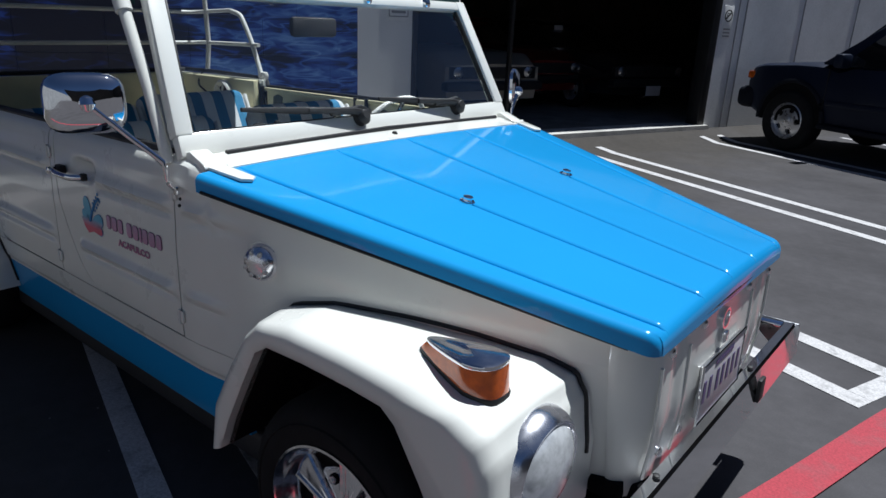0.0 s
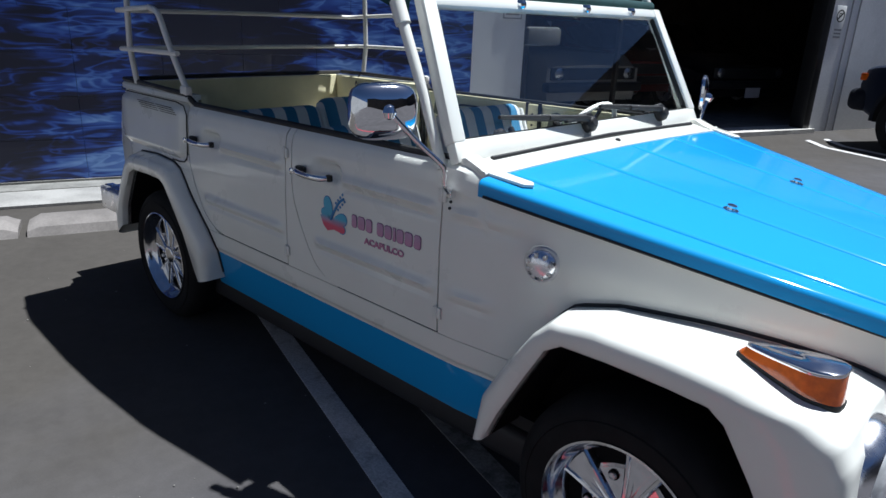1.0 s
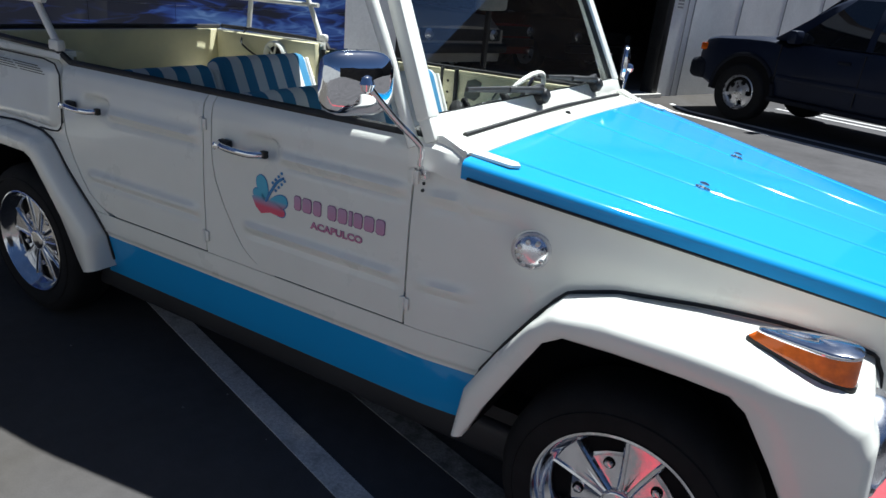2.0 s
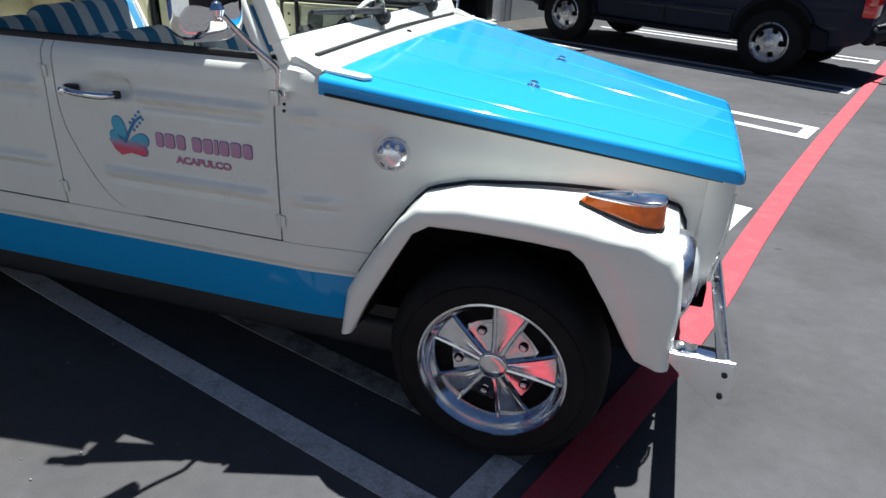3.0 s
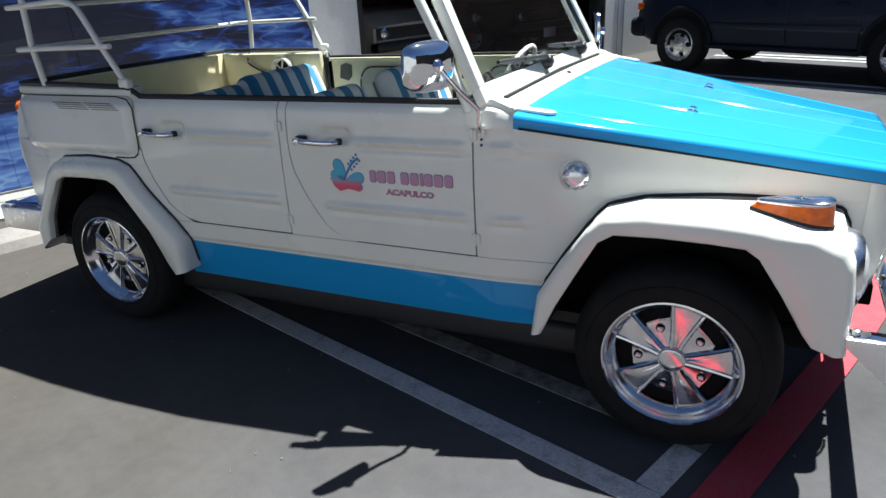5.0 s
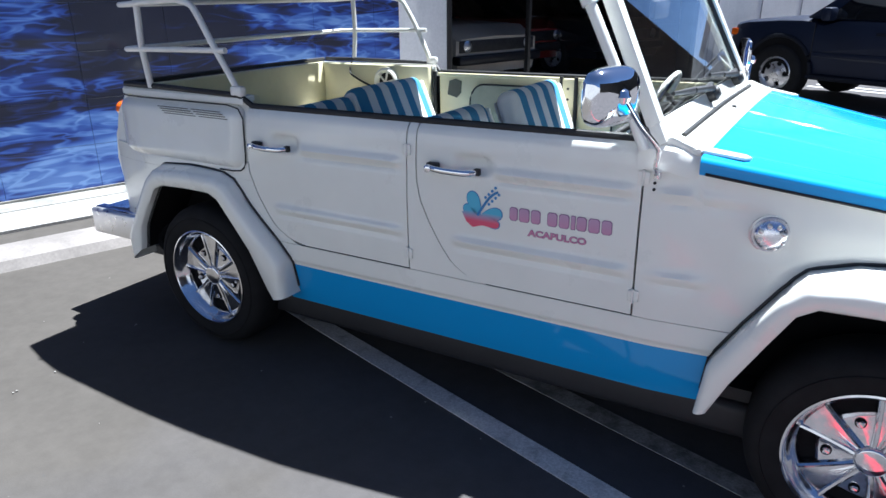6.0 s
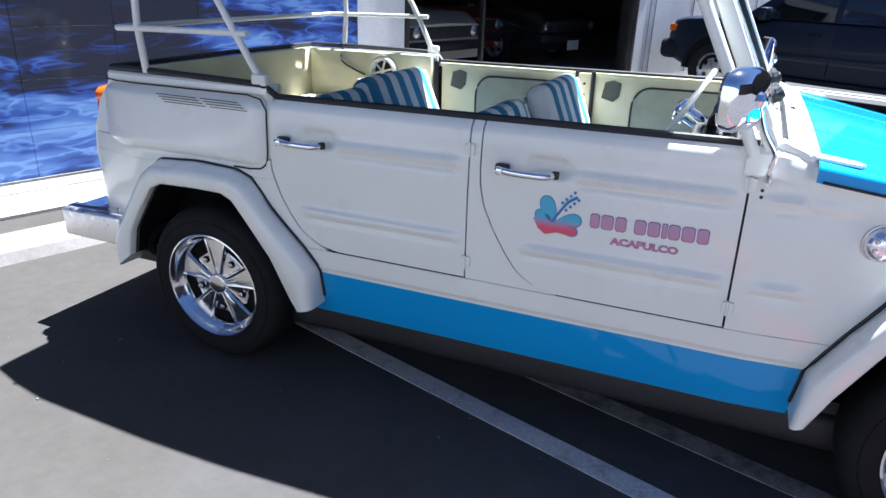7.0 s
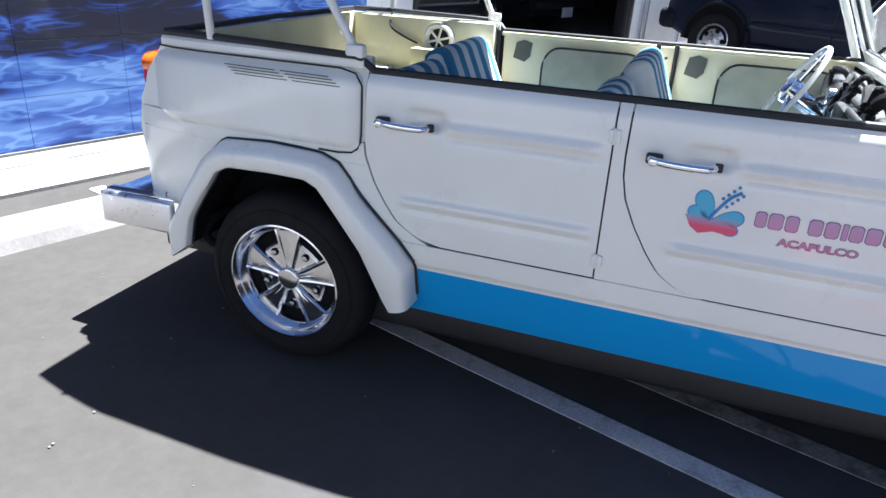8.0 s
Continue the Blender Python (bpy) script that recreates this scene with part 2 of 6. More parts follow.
DECAL_DARK = mat("purple_print", (0.20, 0.09, 0.22), rough=0.45, coat=0.3)
DECAL_TEXT = two_tone("rose_lilac_print", (0.62, 0.19, 0.33), (0.47, 0.30, 0.46), 0.72, 0.82)
PETAL = two_tone("red_to_turquoise_print", (0.66, 0.07, 0.15), (0.09, 0.42, 0.62), 0.755, 0.785)
DECAL_BLUE = mat("mid_blue_print", (0.05, 0.22, 0.50), rough=0.45, coat=0.3)
NAVY = mat("navy_car_paint", (0.010, 0.015, 0.034), rough=0.5, spec=0.18, coat=0.12, var=0.15, scale=2.0)
NAVY_LOW = mat("dark_grey_cladding", (0.008, 0.010, 0.018), rough=0.7, spec=0.2, var=0.2)
DARKGLASS = mat("dark_car_glass", (0.008, 0.009, 0.011), rough=0.04, coat=1.0)
ALLOY = mat("silver_alloy", (0.62, 0.62, 0.63), rough=0.32, metal=0.75, rough_var=0.1)
WALL_WHITE = mat("white_wall_paint", (0.82, 0.82, 0.82), rough=0.7, var=0.10, scale=1.6, fine=0.05, bump=0.15, bump_scale=40)
RENDER_WALL = mat("pale_render", (0.49, 0.50, 0.50), rough=0.85, var=0.2, scale=1.2, fine=0.08, bump=0.2, bump_scale=50)
BROWN_WALL = mat("dark_brown_wall", (0.075, 0.060, 0.045), rough=0.9, var=0.4, scale=0.8, fine=0.1, bump=0.2, bump_scale=20)
JOINT = mat("panel_joint", (0.14, 0.20, 0.42), rough=0.9, var=0.3)
FRAME_DARK = mat("dark_bronze_frame", (0.02, 0.02, 0.022), rough=0.4, metal=0.3, var=0.2)
GARAGE_IN = mat("dark_workshop_paint", (0.30, 0.235, 0.19), rough=0.8, var=0.35, scale=1.4)
SIGN_WHITE = mat("white_sign_enamel", (0.76, 0.76, 0.75), rough=0.4, var=0.05)
SIGN_BLACK = mat("black_sign_print", (0.02, 0.02, 0.02), rough=0.5)
SIGN_GREY = mat("grey_sign_print", (0.25, 0.25, 0.26), rough=0.5)
RED_CAR = mat("red_car_paint", (0.17, 0.014, 0.011), rough=0.25, coat=0.8, var=0.1)
PALE_CAR = mat("pale_car_paint", (0.42, 0.375, 0.30), rough=0.3, coat=0.6, var=0.08)
BLACK_CAR = mat("black_car_paint", (0.012, 0.012, 0.014), rough=0.2, coat=0.8, var=0.2)
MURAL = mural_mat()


def glass_mat():
    m = mat("window_glass", (0.93, 0.96, 0.95), rough=0.0, transmission=1.0, ior=1.55)
    return m


GLASS = glass_mat()


# ---- mesh helpers ----
def smooth(me, angle=38):
    for p in me.polygons:
        p.use_smooth = True
    me.set_sharp_from_angle(angle=radians(angle))


def link(name, bm, material, parent=None, label="", angle=38):
    bmesh.ops.recalc_face_normals(bm, faces=bm.faces)
    me = bpy.data.meshes.new(name)
    bm.to_mesh(me)
    bm.free()
    me.materials.append(material)
    smooth(me, angle)
    ob = new(name, me)
    if parent is not None:
        ob.parent = parent
    if label:
        ob["label"] = label
    return ob


def part(name, bm, material, parent, label="", angle=38):
    return link(name, bm, material, parent, label, angle)


def thing(name, label, category, group="", kind="", at=(0, 0, 0)):
    ob = new(name)
    ob.location = at
    return tagged(ob, label, category, group, kind)


def add_box(bm, x0, x1, y0, y1, z0, z1, bevel=0.0, seg=2, m=None):
    vs = [bm.verts.new((x, y, z)) for x in (x0, x1) for y in (y0, y1) for z in (z0, z1)]
    fs = [bm.faces.new([vs[i] for i in f]) for f in ((0, 1, 3, 2), (4, 6, 7, 5), (0, 4, 5, 1), (2, 3, 7, 6), (0, 2, 6, 4), (1, 5, 7, 3))]
    out = vs
    if bevel > 0:
        edges = list({e for f in fs for e in f.edges})
        r = bmesh.ops.bevel(bm, geom=edges, offset=bevel, segments=seg, affect="EDGES", profile=0.5)
        out = list({v for f in r["faces"] for v in f.verts} | {v for v in vs if v.is_valid})
    if m is not None:
        bmesh.ops.transform(bm, matrix=m, verts=out)
    return out


def box(*a, **k):
    bm = bmesh.new()
    add_box(bm, *a, **k)
    return bm


def add_lathe(bm, profile, seg=32, m=None, close=False):
    """profile: (radius, height) pairs turned round z."""
    rings = []
    for r, h in profile:
        rings.append([bm.verts.new((r * math.cos(2 * math.pi * i / seg), r * math.sin(2 * math.pi * i / seg), h)) for i in range(seg)])
    pairs = list(zip(rings, rings[1:])) + ([(rings[-1], rings[0])] if close else [])
    for a, c in pairs:
        for i in range(seg):
            j = (i + 1) % seg
            bm.faces.new((a[i], a[j], c[j], c[i]))
    if not close:
        for ring in (rings[0], rings[-1]):
            bm.faces.new(ring)
    vs = [v for ring in rings for v in ring]
    if m is not None:
        bmesh.ops.transform(bm, matrix=m, verts=vs)
    return vs


def lathe(profile, seg=32, m=None, close=False):
    bm = bmesh.new()
    add_lathe(bm, profile, seg, m, close)
    return bm


def add_tube(bm, pts, radius, seg=10, flat=1.0):
    pts = [Vector(p) for p in pts]
    rings = []
    for i, p in enumerate(pts):
        d = (pts[min(i + 1, len(pts) - 1)] - pts[max(i - 1, 0)]).normalized()
        ref = Vector((0, 0, 1)) if abs(d.z) < 0.9 else Vector((1, 0, 0))
        a = d.cross(ref).normalized()
        b = d.cross(a).normalized()
        r = radius[i] if isinstance(radius, (list, tuple)) else radius
        rings.append([bm.verts.new(p + a * r * math.cos(2 * math.pi * k / seg) + b * r * flat * math.sin(2 * math.pi * k / seg)) for k in range(seg)])
    for u, w in zip(rings, rings[1:]):
        for i in range(seg):
            j = (i + 1) % seg
            bm.faces.new((u[i], u[j], w[j], w[i]))
    bm.faces.new(rings[0])
    bm.faces.new(rings[-1])


def tube(pts, radius, seg=10, flat=1.0):
    bm = bmesh.new()
    add_tube(bm, pts, radius, seg, flat)
    return bm


def curve_pts(pts, n=8):
    """A smooth line through points (Catmull-Rom)."""
    pts = [Vector(p) for p in pts]
    out = []
    for i in range(len(pts) - 1):
        p0, p1, p2, p3 = pts[max(i - 1, 0)], pts[i], pts[i + 1], pts[min(i + 2, len(pts) - 1)]
        for k in range(n):
            t = k / n
            out.append(0.5 * ((2 * p1) + (p2 - p0) * t + (2 * p0 - 5 * p1 + 4 * p2 - p3) * t * t + (3 * p1 - p0 - 3 * p2 + p3) * t ** 3))
    out.append(pts[-1])
    return out


def add_prism(bm, poly, y0, y1, plane="xz", bevel=0.0):
    """A flat outline given thickness along the third axis."""
    def place(a, c, d):
        return {"xz": (a, d, c), "xy": (a, c, d), "yz": (d, a, c)}[plane]
    lo = [bm.verts.new(place(a, c, y0)) for a, c in poly]
    hi = [bm.verts.new(place(a, c, y1)) for a, c in poly]
    n = len(poly)
    f = [bm.faces.new(lo), bm.faces.new(hi)]
    for i in range(n):
        f.append(bm.faces.new((lo[i], lo[(i + 1) % n], hi[(i + 1) % n], hi[i])))
    if bevel > 0:
        bmesh.ops.bevel(bm, geom=list({e for q in f[:2] for e in q.edges}), offset=bevel, segments=2, affect="EDGES", profile=0.5)


def prism(poly, y0, y1, plane="xz", bevel=0.0):
    bm = bmesh.new()
    add_prism(bm, poly, y0, y1, plane, bevel)
    return bm


def grid_mesh(rows, close=False):
    """Rows of points joined into a sheet."""
    bm = bmesh.new()
    vv = [[bm.verts.new(p) for p in r] for r in rows]
    for a, c in zip(vv, vv[1:]):
        for i in range(len(a) - 1):
            bm.faces.new((a[i], a[i + 1], c[i + 1], c[i]))
        if close:
            bm.faces.new((a[-1], a[0], c[0], c[-1]))
    return bm


def shell(rows, inward):
    """A sheet with thickness: inward gives the offset of the back."""
    bm = bmesh.new()
    top = [[bm.verts.new(p) for p in r] for r in rows]
    bot = [[bm.verts.new(Vector(p) + Vector(inward)) for p in r] for r in rows]
    R, C = len(rows), len(rows[0])
    for i in range(R - 1):
        for j in range(C - 1):
            bm.faces.new((top[i][j], top[i][j + 1], top[i + 1][j + 1], top[i + 1][j]))
            bm.faces.new((bot[i][j], bot[i + 1][j], bot[i + 1][j + 1], bot[i][j + 1]))
    for i in range(R - 1):
        for j in (0, C - 1):
            bm.faces.new((top[i][j], top[i + 1][j], bot[i + 1][j], bot[i][j]))
    for j in range(C - 1):
        for i in (0, R - 1):
            bm.faces.new((top[i][j], top[i][j + 1], bot[i][j + 1], bot[i][j]))
    return bm


def lerp(table, x):
    """Straight-line reading of a short table of (x, value)."""
    if x <= table[0][0]:
        return table[0][1]
    for (a, p), (c, q) in zip(table, table[1:]):
        if x <= c:
            return p + (q - p) * (x - a) / (c - a)
    return table[-1][1]


def bump_at(x, c, w):
    return math.exp(-((x - c) / w) ** 2)


def step(x, a, c):
    t = min(1, max(0, (x - a) / (c - a)))
    return t * t * (3 - 2 * t)


def text_mesh(body, size, depth=0.0008):
    cu = bpy.data.curves.new("lettering", "FONT")
    cu.body = body
    cu.size = size
    cu.extrude = depth
    cu.resolution_u = 3
    tmp = bpy.data.objects.new("lettering", cu)
    scene.collection.objects.link(tmp)
    me = bpy.data.meshes.new_from_object(tmp.evaluated_get(bpy.context.evaluated_depsgraph_get()))
    bpy.data.objects.remove(tmp)
    bpy.data.curves.remove(cu)
    return me


# ---- the lot: u runs out from the building, v along it ----
AX = radians(19.5)


def uv(u, v, z=0.0):
    return Vector((u * math.cos(AX) + v * math.sin(AX), -u * math.sin(AX) + v * math.cos(AX), z))


def gz(u, v):
    """The lot rises a little towards the workshop door."""
    return 0.13 * step(v, 1.5, 5.5) * min(1.0, max(0.0, (-3.3 - u) / 0.5)) ** 2


def uvm(u=0, v=0, z=0):
    """The frame of the building: local x out of the wall, y along it."""
    return Matrix.Translation(uv(u, v, z)) @ Matrix.Rotation(-AX, 4, "Z")


FRONT = 0.19


us = [-2500, -600, -150, -60, -25, -12, -8, -6] + [-5 + 0.25 * i for i in range(33)] + [4, 6, 9, 14, 25, 60, 150, 600, 2500]
vs_ = [-2500, -600, -150, -60, -25, -12, -6, -3] + [-2 + 0.4 * i for i in range(32)] + [12, 15, 20, 30, 60, 150, 600, 2500]
ground = link("ground", grid_mesh([[uv(u, v, gz(u, v)) for u in us] for v in vs_]), ASPHALT)
tagged(ground, "worn grey asphalt parking lot with patchy stains", "ground", kind="structure")


def strip(name, pts, width, material, label, category, lift=0.004):
    """A painted band along points of (u, v), lying on the lot."""
    rows = []
    line = []
    for (a, c), (d, e) in zip(pts, pts[1:]):
        n = max(2, int(math.hypot(d - a, e - c) / 0.3))
        line += [(a + (d - a) * i / n, c + (e - c) * i / n) for i in range(n)]
    line.append(pts[-1])
    for i, (a, c) in enumerate(line):
        d = Vector(line[min(i + 1, len(line) - 1)]) - Vector(line[max(i - 1, 0)])
        s = Vector((-d.y, d.x)).normalized() * width / 2
        rows.append([uv(a + s.x, c + s.y, gz(a, c) + lift), uv(a - s.x, c - s.y, gz(a, c) + lift)])
    ob = link(name, shell(rows, (0, 0, -0.003)), material)
    return tagged(ob, label, category, kind="structure")


def hairpin(u_end, v0, v1, tilt, u_far=-3.0, second=None, w=0.1):
    """Two white lines with a closing bar: the mark between two bays."""
    t = math.tan(radians(tilt))
    for v in (v0 + w / 2, v1 - w / 2):
        strip("bay_line", [(u_far, v + (u_far - u_end) * t), (u_end, v)], w, second if second and v > v0 + w else LINE_PAINT, "worn white painted bay line on the asphalt", "road marking")
    strip("bay_line", [(u_end - w / 2, v0 + w + 0.002), (u_end - w / 2, v1 - w - 0.002)], w, LINE_PAINT, "short white closing bar between two bay lines", "road marking")


hairpin(1.49, -0.595, -0.175, 3.2, second=LINE_WORN_SHADED, w=0.086)
hairpin(1.405, 1.915, 2.38, 0.0)
hairpin(1.295, 4.325, 4.80, -4.3, u_far=-3.5)
hairpin(1.22, 6.665, 7.13, -4.4, u_far=-3.6)
hairpin(1.12, 9.30, 9.73, -2.0)
RED_RUN = curve_pts([(1.63, -4.0, 0), (1.615, -0.6, 0), (1.605, 0.8, 0), (1.525, 2.0, 0), (1.46, 3.2, 0), (1.405, 4.5, 0), (1.365, 5.8, 0), (1.325, 7.2, 0), (1.24, 9.8, 0), (1.15, 13.0, 0), (1.06, 16.0, 0)], 6)
strip("red_line", [(p.x, p.y) for p in RED_RUN], 0.125, RED_PAINT, "faded red fire-lane line painted along the bays", "road marking", 0.009)

# tar spots and small scraps on the lot
rng_s = random.Random(11)


def blob(cx, cy, ra, rb, turn, z0, thick, n=18):
    pts = []
    for i in range(n):
        a = 2 * math.pi * i / n
        k = 1 + rng_s.uniform(-0.28, 0.28)
        x, y = ra * k * math.cos(a), rb * k * math.sin(a)
        pts.append((cx + x * math.cos(turn) - y * math.sin(turn), cy + x * math.sin(turn) + y * math.cos(turn)))
    return prism(pts, z0, z0 + thick, "xy")


for cx, cy, ra, rb, turn in ((2.99, 4.76, 0.11, 0.06, 0.4), (4.27, 5.14, 0.07, 0.05, 1.0), (2.20, 1.23, 0.014, 0.010, 0.0)):
    tagged(link("tar_spot", blob(cx, cy, ra, rb, turn, -0.004, 0.0053), TAR), "small dark tar spot on the asphalt", "stain", kind="structure")
bm = bmesh.new()
for i in range(46):
    x, y = rng_s.uniform(-2.4, 1.6), rng_s.uniform(-1.75, -0.5)
    r = rng_s.uniform(0.0012, 0.0034)
    add_box(bm, x - r, x + r * 1.3, y - r, y + r, 0.003, 0.003 + r, bevel=0.0006, seg=1)
tagged(link("grit", bm, GRIT), "scattered pale grit and small scraps", "grit", kind="stuff")

# wheel stops
for v0, v1 in ((-3.68, -1.85), (-1.80, 0.05)):
    prof = [(-0.33, 0), (-0.31, 0.062), (-0.265, 0.080), (-0.105, 0.080), (-0.03, 0.055), (0.0, 0.0)]
    rows = []
    for v, k in ((v0, 0.55), (v0 + 0.07, 1), (v1 - 0.07, 1), (v1, 0.55)):
        rows.append([uv(-2.39 + a, v, gz(-2.5, v) + z * k) for a, z in prof])
    bm = grid_mesh(rows, close=True)
    bm.verts.ensure_lookup_table()
    bm.faces.new([bm.verts[i] for i in range(6)])
    bm.faces.new([bm.verts[i] for i in range(18, 24)])
    tagged(link("wheel_stop", bm, STOP_CONCRETE, angle=25), "pale concrete wheel stop lying on the asphalt", "wheel stop", group="wheel stops along the wall")

# walkway along the wall
rows = []
for i in range(33):
    v = -12 + i * 0.45
    k = gz(-3.6, v) * 0.75
    rows.append([uv(-3.12, v, -0.05), uv(-3.12, v, 0.022 + k), uv(-3.15, v, 0.032 + k), uv(-3.42, v, 0.028 + k), uv(-3.83, v, 0.016 + k), uv(-3.83, v, -0.05)])
walk_ob = link("pavement", grid_mesh(rows), KERB_PAINT, angle=25)
tagged(walk_ob, "low pale concrete walkway with a kerb edge", "pavement", kind="structure")


# ---- the building ----
WALL_TOP = 3.75
MURAL_END, DOOR_FROM, DOOR_TO, WALL_END = 2.06, 2.66, 7.36, 26.0


def wall_box(name, u0, u1, v0, v1, z0, z1, material, label, category="wall"):
    bm = box(u0, u1, v0, v1, z0, z1)
    ob = link(name, bm, material)
    ob.matrix_world = uvm(FRONT)
    return tagged(ob, label, category, kind="structure")


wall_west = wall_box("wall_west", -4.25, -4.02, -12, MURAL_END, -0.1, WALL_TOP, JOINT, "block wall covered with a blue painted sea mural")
wall_box("wall_pier", -4.25, -4.0, MURAL_END, DOOR_FROM, -0.1, WALL_TOP, WALL_WHITE, "white painted pier beside the workshop door")
wall_box("wall_east", -4.25, -4.0, DOOR_TO, WALL_END, -0.1, WALL_TOP, WALL_WHITE, "white painted wall with vertical joints")
wall_box("lintel", -4.25, -4.0, DOOR_FROM, DOOR_TO, 3.05, WALL_TOP, WALL_WHITE, "white lintel over the workshop door", "lintel")
wall_box("wall_north", -16.3, -16.0, -12, WALL_END, -0.1, WALL_TOP, GARAGE_IN, "dark back wall of the workshop")
wall_box("wall_south", -16.0, -4.25, -12.2, -12, -0.1, WALL_TOP, GARAGE_IN, "dark end wall of the workshop")
wall_box("wall_end", -16.0, -4.25, WALL_END, WALL_END + 0.2, -0.1, WALL_TOP, GARAGE_IN, "dark end wall of the workshop")
wall_box("ceiling", -16.3, -4.0, -12.2, WALL_END + 0.2, WALL_TOP, WALL_TOP + 0.2, GARAGE_IN, "flat roof slab over the workshop", "ceiling")
wall_box("floor", -16.0, -4.02, -12, WALL_END, 0.10, 0.15, CONCRETE_OLD, "grey smooth concrete workshop floor", "floor")
wall_box("threshold", -4.3, -3.93, DOOR_FROM - 0.1, DOOR_TO + 0.05, 0.0, 0.160, CONCRETE, "pale concrete threshold before the workshop door", "threshold")
wall_box("skirting", -4.0, -3.985, MURAL_END + 0.01, DOOR_FROM - 0.01, 0.06, 0.3, WALL_WHITE, "white skirting board on the pier", "skirting")

# unseen pale rendered wall, added on the sunny side to bounce light onto the car
wall_box("wall_opposite", -4.0, 26.0, -9.6, -9.3, 0.0, 4.2, RENDER_WALL, "unseen pale rendered wall added across the lot to bounce sunlight")
# unseen tall dark walls added beyond the far end and across, blocking low sky
wall_box("wall_far", -4.0, 26.0, 27.0, 27.4, 0.0, 12.2, BROWN_WALL, "unseen tall dark brown wall added beyond the lot to block low sky")
wall_box("wall_across", 26.0, 26.4, -9.6, 27.4, 0.0, 11.0, BROWN_WALL, "unseen tall dark brown wall added across from the workshop to block low sky")
# vertical joints of the white wall
for v in (7.72, 7.88, 9.2, 10.6, 12.0, 13.4):
    strip_ob = wall_box("wall_joint", -4.0, -3.992, v, v + 0.02, 0.1, WALL_TOP, SIGN_GREY, "thin grey joint in the white wall", "joint")

# door frame and glass front
door = thing("door_1", "wide workshop opening with a dark metal frame and glass front", "door", kind="structure")
door.matrix_world = uvm(FRONT)
part("door_jamb", box(-4.2, -3.985, DOOR_TO - 0.13, DOOR_TO, 0.15, 3.05, bevel=0.006), FRAME_DARK, door)
part("door_jamb", box(-4.2, -3.985, DOOR_FROM, DOOR_FROM + 0.06, 0.15, 3.05, bevel=0.006), FRAME_DARK, door)
part("door_head", box(-4.2, -3.985, DOOR_FROM + 0.06, DOOR_TO - 0.13, 2.97, 3.05, bevel=0.006), FRAME_DARK, door)
part("mullion", box(-4.16, -4.10, 3.98, 4.02, 0.15, 2.97, bevel=0.004), FRAME_DARK, door)

# low concrete plinth and a grey strip at the foot of the mural
wall_box("plinth", -4.02, -3.985, -12, MURAL_END - 0.003, 0.0, 0.040, CONCRETE_OLD, "narrow grey concrete plinth below the mural", "plinth")
rows = [[uv(-3.795, -12 + 0.45 * i, 0.022 + gz(-3.6, -12 + 0.45 * i) * 0.75), uv(-3.55, -12 + 0.45 * i, 0.0295 + gz(-3.6, -12 + 0.45 * i) * 0.75)] for i in range(32)]
tagged(link("gutter_strip", shell(rows, (0, 0, -0.01)), CONCRETE_OLD), "grey stained concrete strip along the wall foot", "pavement", kind="structure")
# mural panels
panels = bpy.data.meshes.new("mural_panel")
PW, PH = 0.645, 0.336
bm = box(0, 0.02, 0.0012, PW - 0.0012, 0.0012, PH - 0.0012, bevel=0.0014, seg=1)
bm.to_mesh(panels)
bm.free()
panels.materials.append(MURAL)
smooth(panels, 30)
for r in range(10):
    for c in range(14):
        v = -0.81 - 0.645 * 9 + PW * c + (PW / 2 if r in (4, 6, 8) else 0.0)
        z = 0.028 + PH * r
        wide = min(PW, MURAL_END - v) / PW
        if wide < 0.05:
            continue
        ob = new("mural_panel", panels)
        ob.parent = wall_west
        ob.matrix_parent_inverse = wall_west.matrix_world.inverted()
        ob.matrix_world = uvm(FRONT) @ Matrix.Translation((-4.02, v, z)) @ Matrix.Diagonal((1, wide, 1, 1))


